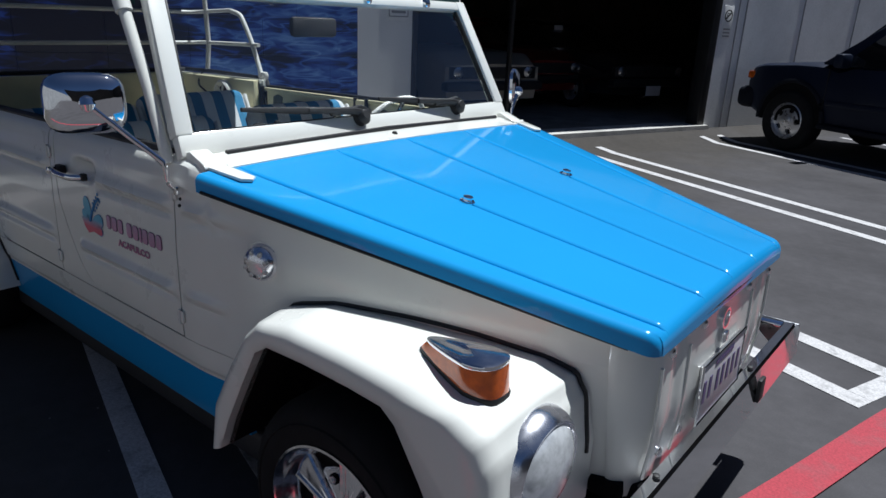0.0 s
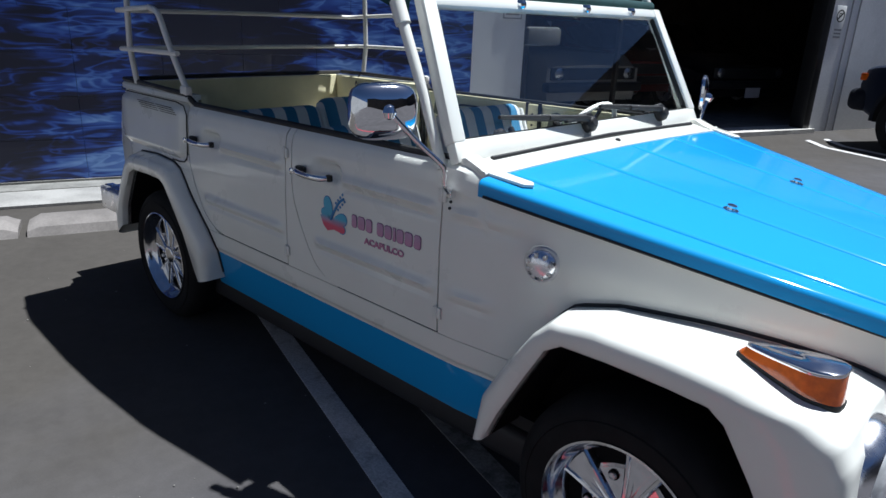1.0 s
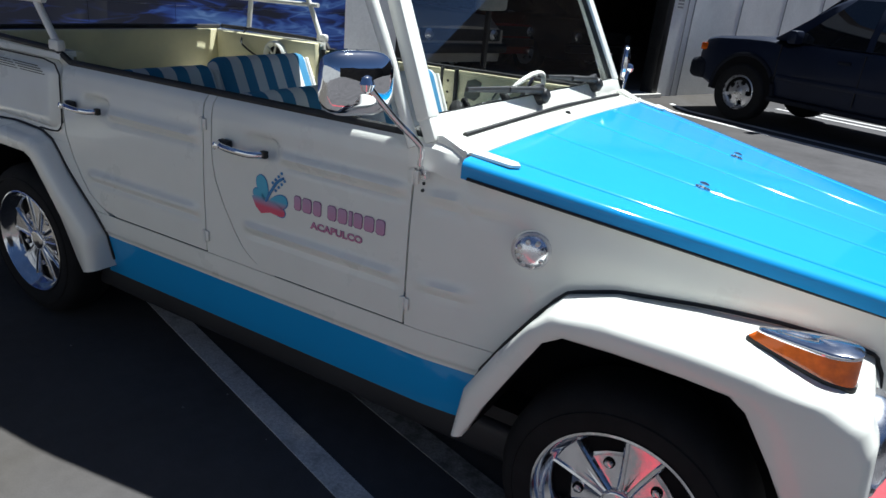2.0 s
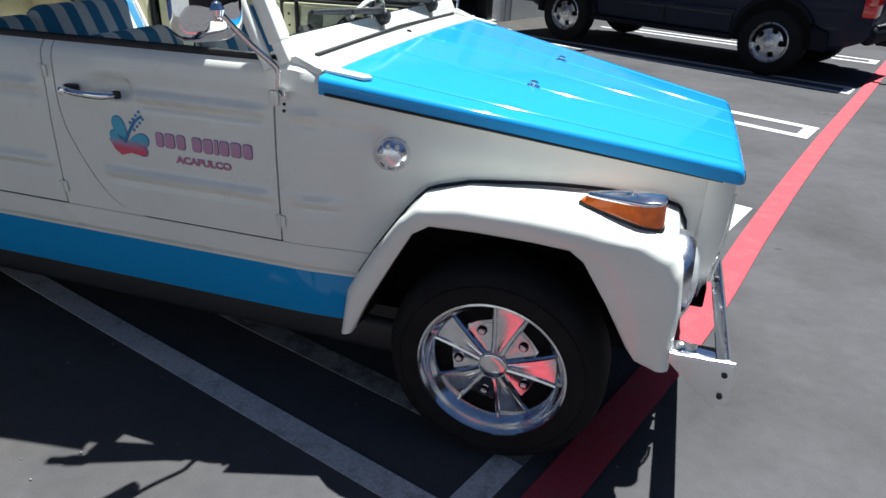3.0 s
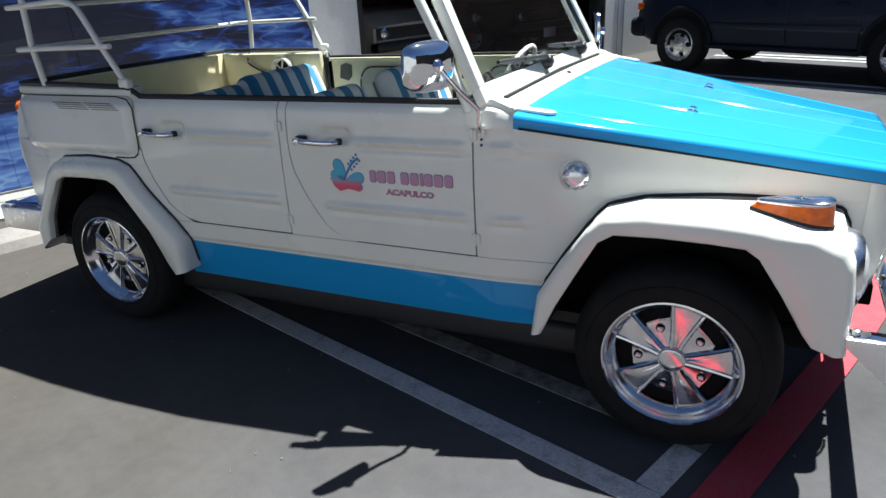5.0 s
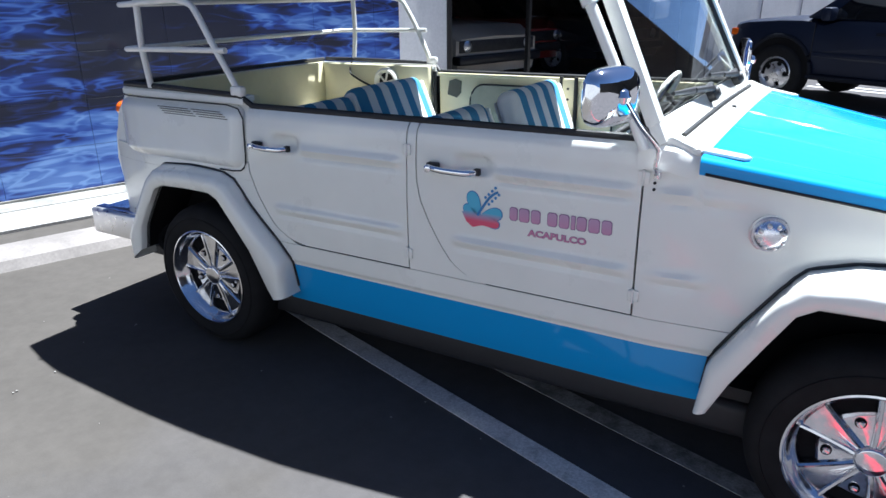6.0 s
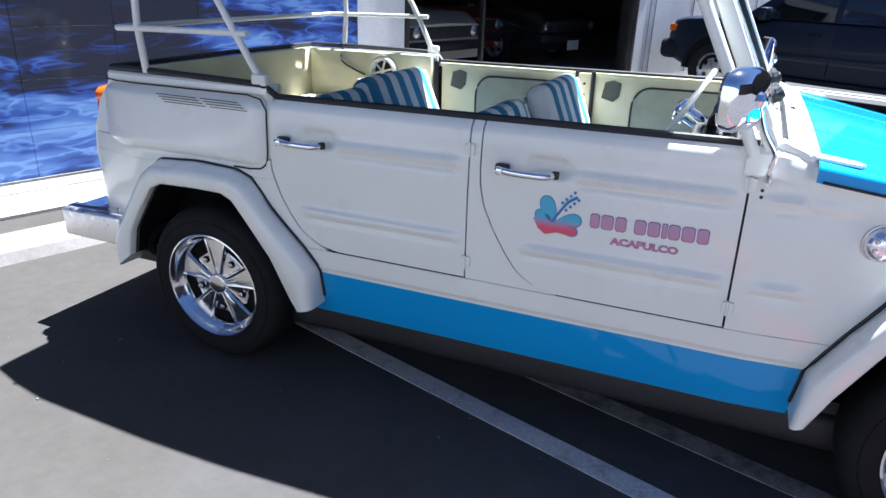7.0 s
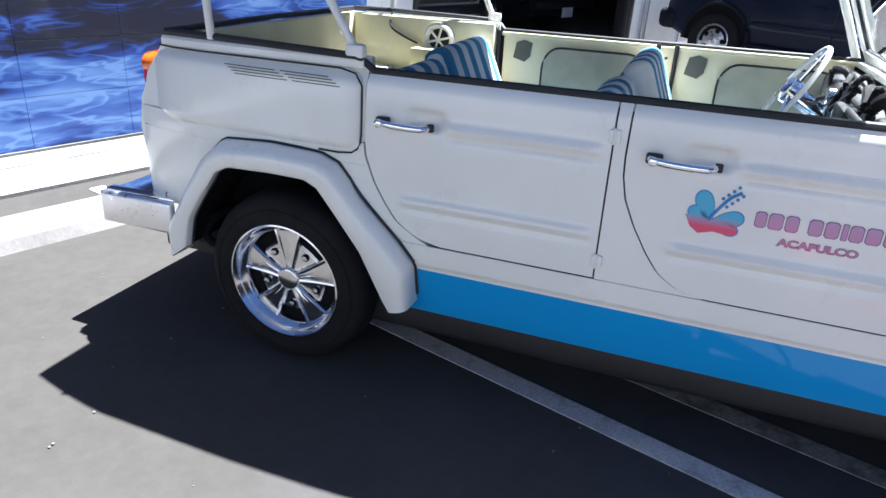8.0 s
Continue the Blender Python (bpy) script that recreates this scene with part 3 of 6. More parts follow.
def sign(v, z, w, h, mark):
    s = thing("wall_sign", "white no-parking sign with a struck-out letter" if mark else "small white printed notice on the pier", "sign")
    s.matrix_world = uvm(-4.0 + FRONT, v, z)
    part("plate", box(0.0, 0.006, -w / 2, w / 2, -h / 2, h / 2, bevel=0.002), SIGN_WHITE, s)
    if mark:
        m = Matrix.Translation((0.008, 0, h * 0.2)) @ Matrix.Rotation(math.pi / 2, 4, "Y")
        bm = bmesh.new()
        add_lathe(bm, [(w * 0.33, -0.001), (w * 0.42, -0.001), (w * 0.42, 0.001), (w * 0.33, 0.001)], 28, m, close=True)
        part("ring", bm, SIGN_BLACK, s)
        bm = bmesh.new()
        add_box(bm, 0.007, 0.0085, -w * 0.36, w * 0.36, -0.012, 0.012, m=Matrix.Translation((0, 0, h * 0.2)) @ Matrix.Rotation(radians(40), 4, "X"))
        part("slash", bm, SIGN_BLACK, s)
        me = text_mesh("P", w * 0.62)
        ob = new("letter", me)
        me.materials.append(SIGN_BLACK)
        ob.parent = s
        ob.matrix_basis = Matrix.Translation((0.007, -w * 0.2, h * 0.2 - w * 0.22)) @ Matrix(((0, 0, 1, 0), (1, 0, 0, 0), (0, 1, 0, 0), (0, 0, 0, 1)))
        for i in range(3):
            part("print_line", box(0.006, 0.0075, -w * 0.36, w * 0.36, -h * 0.24 - 0.045 * i, -h * 0.24 - 0.045 * i + 0.022), SIGN_GREY, s)
    else:
        part("border", box(0.006, 0.0072, -w * 0.42, w * 0.42, -h * 0.4, h * 0.36), SIGN_GREY, s)
        part("print_field", box(0.0072, 0.0084, -w * 0.38, w * 0.38, -h * 0.36, h * 0.32), SIGN_WHITE, s)
        for i in range(3):
            part("print_line", box(0.0084, 0.0096, -w * 0.3, w * 0.3, h * 0.16 - 0.055 * i, h * 0.16 - 0.055 * i + 0.025), SIGN_GREY, s)


sign(7.53, 1.54, 0.19, 0.42, True)
sign(2.50, 1.52, 0.26, 0.26, False)


# ---- cars in general ----
def wheel_pts(r, w, f=1.0):
    return [(r * 0.62 * f, -w * 0.38), (r * 0.66 * f, -w * 0.5), (r * 0.9, -w * 0.53), (r * 0.965, -w * 0.47), (r, -w * 0.34), (r, w * 0.34), (r * 0.965, w * 0.47), (r * 0.9, w * 0.5), (r * 0.62 * f, w * 0.4)]


def plain_wheel(parent, x, y, z, r, w, side, spokes=5, f=1.0):
    """A road wheel whose outer face looks to side * y."""
    m = Matrix.Translation((x, y, z)) @ Matrix.Rotation(-side * math.pi / 2, 4, "X")
    tyre = part("tyre", lathe([(a, -b) for a, b in wheel_pts(r, w, f)], 40, m, close=True), RUBBER, parent)
    h = w * 0.5
    r = r * f
    rim = part("rim", lathe([(r * 0.655, h * 0.92), (r * 0.61, h * 1.0), (r * 0.57, h * 0.70), (r * 0.5, h * 0.60), (r * 0.5, -h * 0.5), (r * 0.64, -h * 0.7)], 36, m, close=True), ALLOY, tyre)
    part("brake_disc", lathe([(0.01, h * 0.1), (r * 0.49, h * 0.1), (r * 0.49, h * 0.05), (0.01, h * 0.05)], 28, m), UNDERSEAL, tyre)
    part("hub", lathe([(r * 0.2, h * 0.2), (r * 0.2, h * 0.98), (r * 0.15, h * 1.06), (0.01, h * 1.08)], 24, m), ALLOY, tyre)
    rows = []
    na, nr = 90, 12
    bm = bmesh.new()
    grid = [[bm.verts.new((q * math.cos(a), q * math.sin(a), h * (0.93 - 0.30 * (q / (r * 0.56)) ** 2))) for q in frange(r * 0.12, r * 0.56, nr)] for a in frange(0, 2 * math.pi * (1 - 1 / na), na - 1)]
    for i in range(na):
        for k in range(nr):
            a = 2 * math.pi * (i + 0.5) / na
            q = r * (0.12 + 0.44 * (k + 0.5) / nr)
            off = (a * spokes / (2 * math.pi)) % 1.0 - 0.5
            if (off * 2 * math.pi / spokes * q / (r * 0.10)) ** 2 + ((q - r * 0.41) / (r * 0.12)) ** 2 > 1:
                bm.faces.new((grid[i][k], grid[(i + 1) % na][k], grid[(i + 1) % na][k + 1], grid[i][k + 1]))
    bmesh.ops.delete(bm, geom=[v for v in bm.verts if not v.link_faces], context="VERTS")
    rim_edges = [e for e in bm.edges if len(e.link_faces) == 1]
    out = bmesh.ops.extrude_edge_only(bm, edges=rim_edges)
    bmesh.ops.translate(bm, verts=[v for v in out["geom"] if isinstance(v, bmesh.types.BMVert)], vec=(0, 0, -h * 0.3))
    bmesh.ops.transform(bm, matrix=m, verts=bm.verts)
    part("wheel_disc", bm, ALLOY, tyre, "silver disc with five oval holes")
    return tyre


def body_loft(stations, sections, cap=True):
    """Stations of (x, half widths..., heights...) lofted into a closed body. sections: function x -> list of (y, z) for one half."""
    rows = []
    for x in stations:
        half = sections(x)
        rows.append([(x, y, z) for y, z in half] + [(x, -y, z) for y, z in reversed(half)])
    bm = grid_mesh(rows, close=True)
    if cap:
        bm.verts.ensure_lookup_table()
        n = len(rows[0])
        bm.faces.new([bm.verts[i] for i in range(n)])
        bm.faces.new([bm.verts[len(rows) * n - n + i] for i in range(n)])
    return bm


def frange(a, b, n):
    return [a + (b - a) * i / n for i in range(n + 1)]


# ---- the dark sport utility car ----
suv = thing("sport_utility_car", "dark navy four-door sport utility car parked on the asphalt", "car")
SUV_TOP = [(-1.93, 0.90), (-1.9, 1.0), (-1.6, 1.0), (0.9, 1.02), (1.12, 1.08), (1.5, 1.07), (2.0, 1.03), (2.2, 0.98), (2.27, 0.86)]


def suv_section(x):
    t = lerp(SUV_TOP, x) if x > 0.85 else lerp([(-2.23, 1.0), (-2.16, 1.09), (0.70, 1.09), (0.85, 1.03)], x)
    w = lerp([(-2.23, 0.66), (-2.13, 0.78), (-2.02, 0.85), (-1.75, 0.88), (-1.4, 0.885), (1.2, 0.885), (1.9, 0.86), (2.2, 0.78), (2.27, 0.70)], x)
    bot = lerp([(-2.23, 0.5), (-1.95, 0.36), (1.9, 0.36), (2.27, 0.48)], x)
    return [(0.0, bot), (w * 0.9, bot), (w * 0.965, bot + 0.05), (w * 0.985, 0.62), (w, 0.78), (w * 0.99, t - 0.1), (w * 0.955, t - 0.03), (w * 0.88, t), (0.0, t + 0.025)]


part("body", body_loft(frange(-2.23, 2.27, 46), suv_section), NAVY, suv)
GH = [(-2.22, 0.02), (-2.13, 0.62), (-2.0, 0.66), (-0.2, 0.67), (0.30, 0.62), (0.55, 0.50), (1.10, 0.02)]


def cabin_section(x):
    h = lerp(GH, x)
    base = 1.08
    w0, w1 = 0.85, 0.85 - 0.2 * h / 0.67
    return [(0.0, base), (w0, base), (w0 - 0.02, base + h * 0.25), (w1 + 0.02, base + h * 0.88), (w1 - 0.05, base + h * 0.97), (w1 - 0.2, base + h), (0.0, base + h + 0.01)]


part("cabin", body_loft([-2.22, -2.18, -2.13, -2.06, -2.0, -1.6, -1.2, -0.8, -0.4, -0.2, 0.05, 0.30, 0.45, 0.55, 0.75, 0.95, 1.10], cabin_section), NAVY, suv)
for s in (1, -1):
    def on_cabin(x, z):
        return s * lerp([(1.08, 0.858), (1.2475, 0.838), (1.67, 0.678)], z)
    for x0, x1, slant in ((-2.02, -1.02, 0.05), (-0.94, -0.1, 0.0), (-0.02, 0.86, 0.55)):
        rows = []
        for k in frange(0, 1, 4):
            z = 1.085 + 0.535 * k
            a, b = x0 + (0.06 * k if slant == 0.05 else 0), x1 - slant * k
            rows.append([(x, on_cabin(x, z), z) for x in frange(a, b, 6)])
        part("side_window", shell(rows, (0, -s * 0.012, 0)), DARKGLASS, suv, "dark tinted side window")
    for x in (-1.42, 1.41):
        pts = [(x + 0.46 * math.cos(a), s * 0.885, 0.40 + 0.46 * math.sin(a)) for a in frange(-0.1, math.pi + 0.1, 16)]
        part("wheel_arch", tube(pts, 0.028, 8), NAVY_LOW, suv, "dark grey wheel arch flare")
        disc = [(x + 0.44 * math.cos(a), 0.40 + 0.44 * math.sin(a)) for a in frange(-0.12, math.pi + 0.12, 18)]
        part("wheel_well", prism(disc, s * 0.80, s * 0.889), UNDERSEAL, suv)
        plain_wheel(suv, x, s * 0.80, 0.37, 0.37, 0.24, s, f=0.93)
    part("side_moulding", box(-0.95, 0.95, s * 0.883, s * 0.893, 0.62, 0.68, bevel=0.004), NAVY, suv)
    part("running_board", box(-0.98, 0.98, s * 0.80, s * 0.93, 0.34, 0.40, bevel=0.015), NAVY_LOW, suv)
    for x in (-0.78, 0.08):
        part("door_handle", box(x, x + 0.15, s * 0.878, s * 0.902, 0.905, 0.945, bevel=0.01), NAVY_LOW, suv)
    for x in (-0.92, -0.06, 0.98):
        part("door_gap", box(x - 0.004, x + 0.004, s * 0.868, s * 0.8885, 0.45, 1.03), BLACK, suv)
    part("door_mirror", box(0.72, 0.84, s * 0.88, s * 1.06, 1.06, 1.22, bevel=0.03), NAVY, suv)
    part("turn_lamp", box(2.09, 2.235, s * 0.67, s * 0.795, 0.82, 0.92, bevel=0.022), AMBER, suv, "amber corner lamp")
    part("headlamp", box(2.14, 2.28, s * 0.42, s * 0.655, 0.80, 0.93, bevel=0.02), LENS, suv)
    part("tail_lamp", box(-2.26, -2.10, s * 0.56, s * 0.775, 0.73, 0.98, bevel=0.03), RED_LENS, suv, "red tail lamp")
    part("roof_rail", tube([(-2.0, s * 0.6, 1.745), (-1.95, s * 0.6, 1.79), (0.0, s * 0.6, 1.79), (0.08, s * 0.6, 1.745)], 0.016), BLACK, suv)
part("front_bumper", box(2.06, 2.35, -0.83, 0.83, 0.44, 0.72, bevel=0.09, seg=4), NAVY_LOW, suv)
part("rear_bumper", box(-2.28, -2.13, -0.64, 0.64, 0.44, 0.65, bevel=0.07, seg=4), NAVY_LOW, suv, "dark rear bumper with a pale step pad")
part("step_pad", box(-2.275, -2.215, -0.52, 0.52, 0.645, 0.656, bevel=0.004), STEEL, suv)
part("hitch_ball", lathe([(0.004, 0.10), (0.022, 0.09), (0.026, 0.07), (0.016, 0.045), (0.014, 0.0)], 14, Matrix.Translation((-2.49, 0, 0.455))), CHROME, suv)
part("tow_hitch", box(-2.54, -2.18, -0.04, 0.04, 0.40, 0.46, bevel=0.008), BLACK, suv)
part("grille", box(2.22, 2.30, -0.4, 0.4, 0.76, 0.94, bevel=0.02), BLACK, suv)
part("steering_wheel", tube([(0.55 + 0.06 * math.cos(a), 0.36 + 0.18 * math.sin(a), 1.17 + 0.17 * math.cos(a)) for a in frange(0, 2 * math.pi, 24)], 0.015, 8), BLACK, suv)
rows = []
for k in frange(0.04, 0.93, 5):
    z = 1.05 + 0.66 * k * 0.92
    xx = 1.13 - 0.62 * k
    hw = 0.80 - 0.17 * k
    rows.append([(xx + 0.03 - 0.05 * (y / hw) ** 2, y, z) for y in frange(-hw, hw, 8)])
part("windscreen", shell(rows, (-0.01, 0, 0)), DARKGLASS, suv, "dark windscreen")
rows = [[(-2.235 + 0.09 * k, y, 1.14 + 0.46 * k) for y in frange(-0.66 + 0.1 * k, 0.66 - 0.1 * k, 6)] for k in frange(0, 1, 3)]
part("rear_window", shell(rows, (0.01, 0, 0)), DARKGLASS, suv)
# the tail overhang
for ob in suv.children:
    for vert in ob.data.vertices:
        if vert.co.x < -1.86:
            vert.co.x -= 0.12
SUV_FRONT, SUV_REAR = Vector((-0.012, 7.82, 0)), Vector((2.582, 6.56, 0))
ax = (SUV_FRONT - SUV_REAR).normalized()
left = Vector((-ax.y, ax.x, 0))
mid = (SUV_FRONT + SUV_REAR) / 2 - left * 0.92
suv.matrix_world = Matrix.Translation((mid.x, mid.y, 0.008)) @ Matrix.Rotation(math.atan2(ax.y, ax.x), 4, "Z") @ Matrix.Rotation(radians(-0.4), 4, "Y")


# ---- cars inside the workshop ----
def old_car(label, paint, u, v, z, yaw, length=4.6, height=1.32, box_back=False):
    c = thing("parked_car", label, "car", group="cars inside the workshop")
    L2 = length / 2

    def sec(x):
        w = lerp([(-L2, 0.78), (-L2 + 0.3, 0.88), (L2 - 0.4, 0.88), (L2, 0.80)], x)
        t = lerp([(-L2, 0.78), (-L2 + 0.2, 0.88), (0.2, 0.92), (L2 - 0.15, 0.86), (L2, 0.72)], x)
        return [(0, 0.28), (w * 0.94, 0.28), (w, 0.5), (w * 0.99, 0.7), (w * 0.93, t - 0.03), (w * 0.85, t), (0, t + 0.02)]
    part("body", body_loft(frange(-L2, L2, 20), sec), paint, c)

    def cab(x):
        h = lerp([(-L2 + 0.5, 0.01), (-L2 + 1.2, height - 0.9), (0.15, height - 0.9), (0.75, 0.01)], x) if not box_back else lerp([(-L2 + 0.05, 0.3), (-L2 + 0.2, height - 0.9), (0.3, height - 0.9), (0.8, 0.01)], x)
        return [(0, 0.88), (0.78, 0.88), (0.78 - 0.25 * h, 0.88 + h * 0.9), (0.6 - 0.25 * h, 0.88 + h), (0, 0.88 + h + 0.01)]
    part("cabin", body_loft(frange(-L2 + 0.5 if not box_back else -L2 + 0.05, 0.75, 14), cab), DARKGLASS, c)
    part("roof", box(-L2 + 1.2, 0.16, -0.55, 0.55, height - 0.03, height + 0.012, bevel=0.012), paint, c)
    part("front_bumper", box(L2 - 0.06, L2 + 0.1, -0.82, 0.82, 0.40, 0.52, bevel=0.03), FRAME_DARK, c)
    part("grille", box(L2 - 0.02, L2 + 0.015, -0.74, 0.74, 0.55, 0.70, bevel=0.01), BLACK, c)
    if paint is BLACK_CAR:
        part("number_plate", box(L2 + 0.1, L2 + 0.112, -0.15, 0.15, 0.27, 0.42, bevel=0.003), PLATE, c, "white plate with dark bars")
    # white paper; on the right-hand car it stands in for a windscreen reflection
    part("windscreen_visor", box(0.30, 0.33, -0.42, -0.24, height - 0.22, height - 0.06, bevel=0.008), PLATE, c, "white paper and stand-in reflection behind the windscreen")
    for s in (1, -1):
        part("headlamp", lathe([(0.075, -0.03), (0.075, 0.02), (0.045, 0.035), (0.01, 0.04)], 20, Matrix.Translation((L2 + 0.0, s * 0.6, 0.63)) @ Matrix.Rotation(math.pi / 2, 4, "Y")), STEEL, c)
        for x in (-L2 + 0.85, L2 - 0.85):
            plain_wheel(c, x, s * 0.78, 0.31, 0.31, 0.19, s)
    c.matrix_world = uvm(u, v, z) @ Matrix.Rotation(radians(yaw), 4, "Z")


old_car("pale cream car standing in the dim workshop", PALE_CAR, -7.3, 4.35, 0.15, 5, height=1.45, box_back=True)
old_car("dark red coupe standing in the dim workshop", RED_CAR, -8.2, 6.0, 0.15, 4)
old_car("black coupe with a white plate in the dim workshop", BLACK_CAR, -7.45, 7.72, 0.15, -2)


# ---- the open white and blue car ----
car = thing("open_utility_car", "cream and sky-blue vintage open four-door utility car", "car")
HALF = [(-1.90, 0.60), (-1.80, 0.655), (-1.55, 0.70), (-1.0, 0.716), (0.62, 0.716), (0.90, 0.688), (1.30, 0.560), (1.74, 0.415), (1.80, 0.40)]
SIDE_CURVE = [(0.28, -0.045), (0.33, -0.03), (0.455, -0.010), (0.468, -0.009), (0.476, -0.0015), (0.50, 0.0), (0.60, 0.002), (0.80, 0.0), (0.98, -0.010), (1.008, -0.015), (1.022, -0.022), (1.036, -0.036), (1.09, -0.038)]
RIBS = ((0.905, 0.013, ((-0.66, -0.22), (0.12, 0.545), (0.60, 0.83))), (0.672, 0.014, ((-0.79, -0.22), (-0.02, 0.545), (0.60, 0.75))))


def hood_z(x):
    return 1.018 - (x - 0.71) * 0.186


def side_y(x, z):
    """Half width of the body at a place of its side."""
    y = lerp(HALF, x) + lerp(SIDE_CURVE, z)
    for z0, w, runs in RIBS:
        for a, b in runs:
            m = step(x, a - 0.02, a + 0.03) * (1 - step(x, b - 0.03, b + 0.02))
            y += m * (0.012 * bump_at(z, z0 + 0.006, w) - 0.006 * bump_at(z, z0 - 0.022, 0.009))
    for hx in (0.035, -0.735):
        y -= 0.029 * math.exp(-((x - hx - 0.012) / 0.055) ** 4 - ((z - 0.926) / 0.026) ** 4)
    y -= 0.012 * math.exp(-((x - 0.884) / 0.058) ** 4 - ((z - 0.829) / 0.058) ** 4)
    return y


def skin(s, rows, nx, thick=0.018):
    """rows of (z, x0, x1) laid onto the body side."""
    out = []
    for z, x0, x1 in rows:
        out.append([(x, s * side_y(x, z), z) for x in frange(x0, x1, nx)])
    return shell(out, (0, -s * thick, 0))


FRONT_CURVE = [(0.545, 0.10), (0.55, 0.055), (0.57, 0.01), (0.60, -0.03), (0.65, -0.068), (0.72, -0.110), (0.79, -0.142), (0.85, -0.156), (0.90, -0.159), (1.04, -0.157)]
REAR_CURVE = [(0.552, -0.66), (0.557, -0.72), (0.58, -0.765), (0.61, -0.805), (0.66, -0.842), (0.72, -0.878), (0.80, -0.908), (0.86, -0.915), (1.04, -0.912)]


def door_part(s, front):
    """One door: pressed skin, inner panel, pull pocket, card, handle and hinges."""
    curve, x1, zb = (FRONT_CURVE, 0.562, 0.545) if front else (REAR_CURVE, -0.196, 0.546)
    zs = frange(zb + 0.002, 1.035, 70)
    d = part("front_door" if front else "rear_door", skin(s, [(z, lerp(curve, z) + 0.002, x1 - 0.002) for z in zs], 64), CREAM, car)
    xa = lerp(curve, 0.9) + 0.02
    inner = s * 0.655
    bm = box(xa, x1 - 0.02, min(inner, inner + s * 0.009), max(inner, inner + s * 0.009), 0.60, 1.03, bevel=0.006)
    part("inner_panel", bm, CREAM_IN, d, "cream painted inner door panel")
    cx0, cx1 = xa + 0.19, x1 - 0.05
    poly = []
    for px, pz, a0 in ((cx1 - 0.08, 0.895, 0), (cx0 + 0.08, 0.895, 90), (cx0 + 0.08, 0.79, 180), (cx1 - 0.08, 0.79, 270)):
        poly += [(px + 0.08 * math.cos(radians(a0 + k * 15)), pz + 0.095 * math.sin(radians(a0 + k * 15))) for k in range(7)]
    part("door_card", prism(poly, inner - s * 0.012, inner - s * 0.002), CARD, d, "grey-green rounded door card with black edge")
    part("card_piping", tube([(px, inner - s * 0.010, pz) for px, pz in poly + poly[:1]], 0.005, 6), BLACK, d)
    px = xa + 0.05
    poly = [(px, 0.93), (px + 0.012, 1.0), (px + 0.05, 1.012), (px + 0.085, 1.0), (px + 0.08, 0.94), (px + 0.055, 0.915)]
    part("pull_pocket", prism(poly, inner - s * 0.004, inner + s * 0.001), POCKET, d, "dark hexagonal pull pocket")
    part("door_rail", box(xa - 0.01, x1 - 0.005, min(s * 0.648, s * 0.676), max(s * 0.648, s * 0.676), 1.025, 1.040, bevel=0.005), CREAM_IN, d)
    hx0, hx1 = (-0.10, 0.07) if front else (-0.862, -0.70)
    hz = 0.912
    yy = s * (lerp(HALF, hx0) + 0.022)
    h = part("door_handle", tube(curve_pts([(hx0 + 0.0, yy - s * 0.022, hz), (hx0 + 0.01, yy + s * 0.006, hz), (hx0 + 0.06, yy + s * 0.016, hz - 0.003), (hx1 - 0.03, yy + s * 0.012, hz - 0.004), (hx1, yy - s * 0.024, hz - 0.004)], 5), 0.0074, 10, 1.3), CHROME, d, "chrome pull handle")
    part("handle_base", box(hx0 - 0.008, hx0 + 0.034, min(yy - s * 0.004, yy - s * 0.026), max(yy - s * 0.004, yy - s * 0.026), hz - 0.014, hz + 0.013, bevel=0.006), BLACK, h)
    part("handle_base", box(hx1 - 0.012, hx1 + 0.008, min(yy - s * 0.026, yy - s * 0.008), max(yy - s * 0.026, yy - s * 0.008), hz - 0.014, hz + 0.008, bevel=0.004), BLACK, h)
    part("lock_button", lathe([(0.011, 0), (0.011, 0.008), (0.006, 0.011)], 16, Matrix.Translation((hx0 + 0.012, yy + s * 0.014, hz)) @ Matrix.Rotation(-s * math.pi / 2, 4, "X")), CHROME, h)
    for z in ((0.95, 0.61) if front else (0.955, 0.605)):
        y = s * (side_y(x1, z) + 0.001)
        hg = part("hinge", box(x1 - 0.012, x1 + 0.018, min(y, y + s * 0.006), max(y, y + s * 0.006), z - 0.020, z + 0.014, bevel=0.002), CREAM, d, "cream painted door hinge")
        part("hinge_pin", tube([(x1 + 0.002, y + s * 0.006, z - 0.024), (x1 + 0.002, y + s * 0.006, z + 0.018)], 0.0045, 8), CREAM, hg)
    return d


doors = {(s, f): door_part(s, f) for s in (-1, 1) for f in (True, False)}

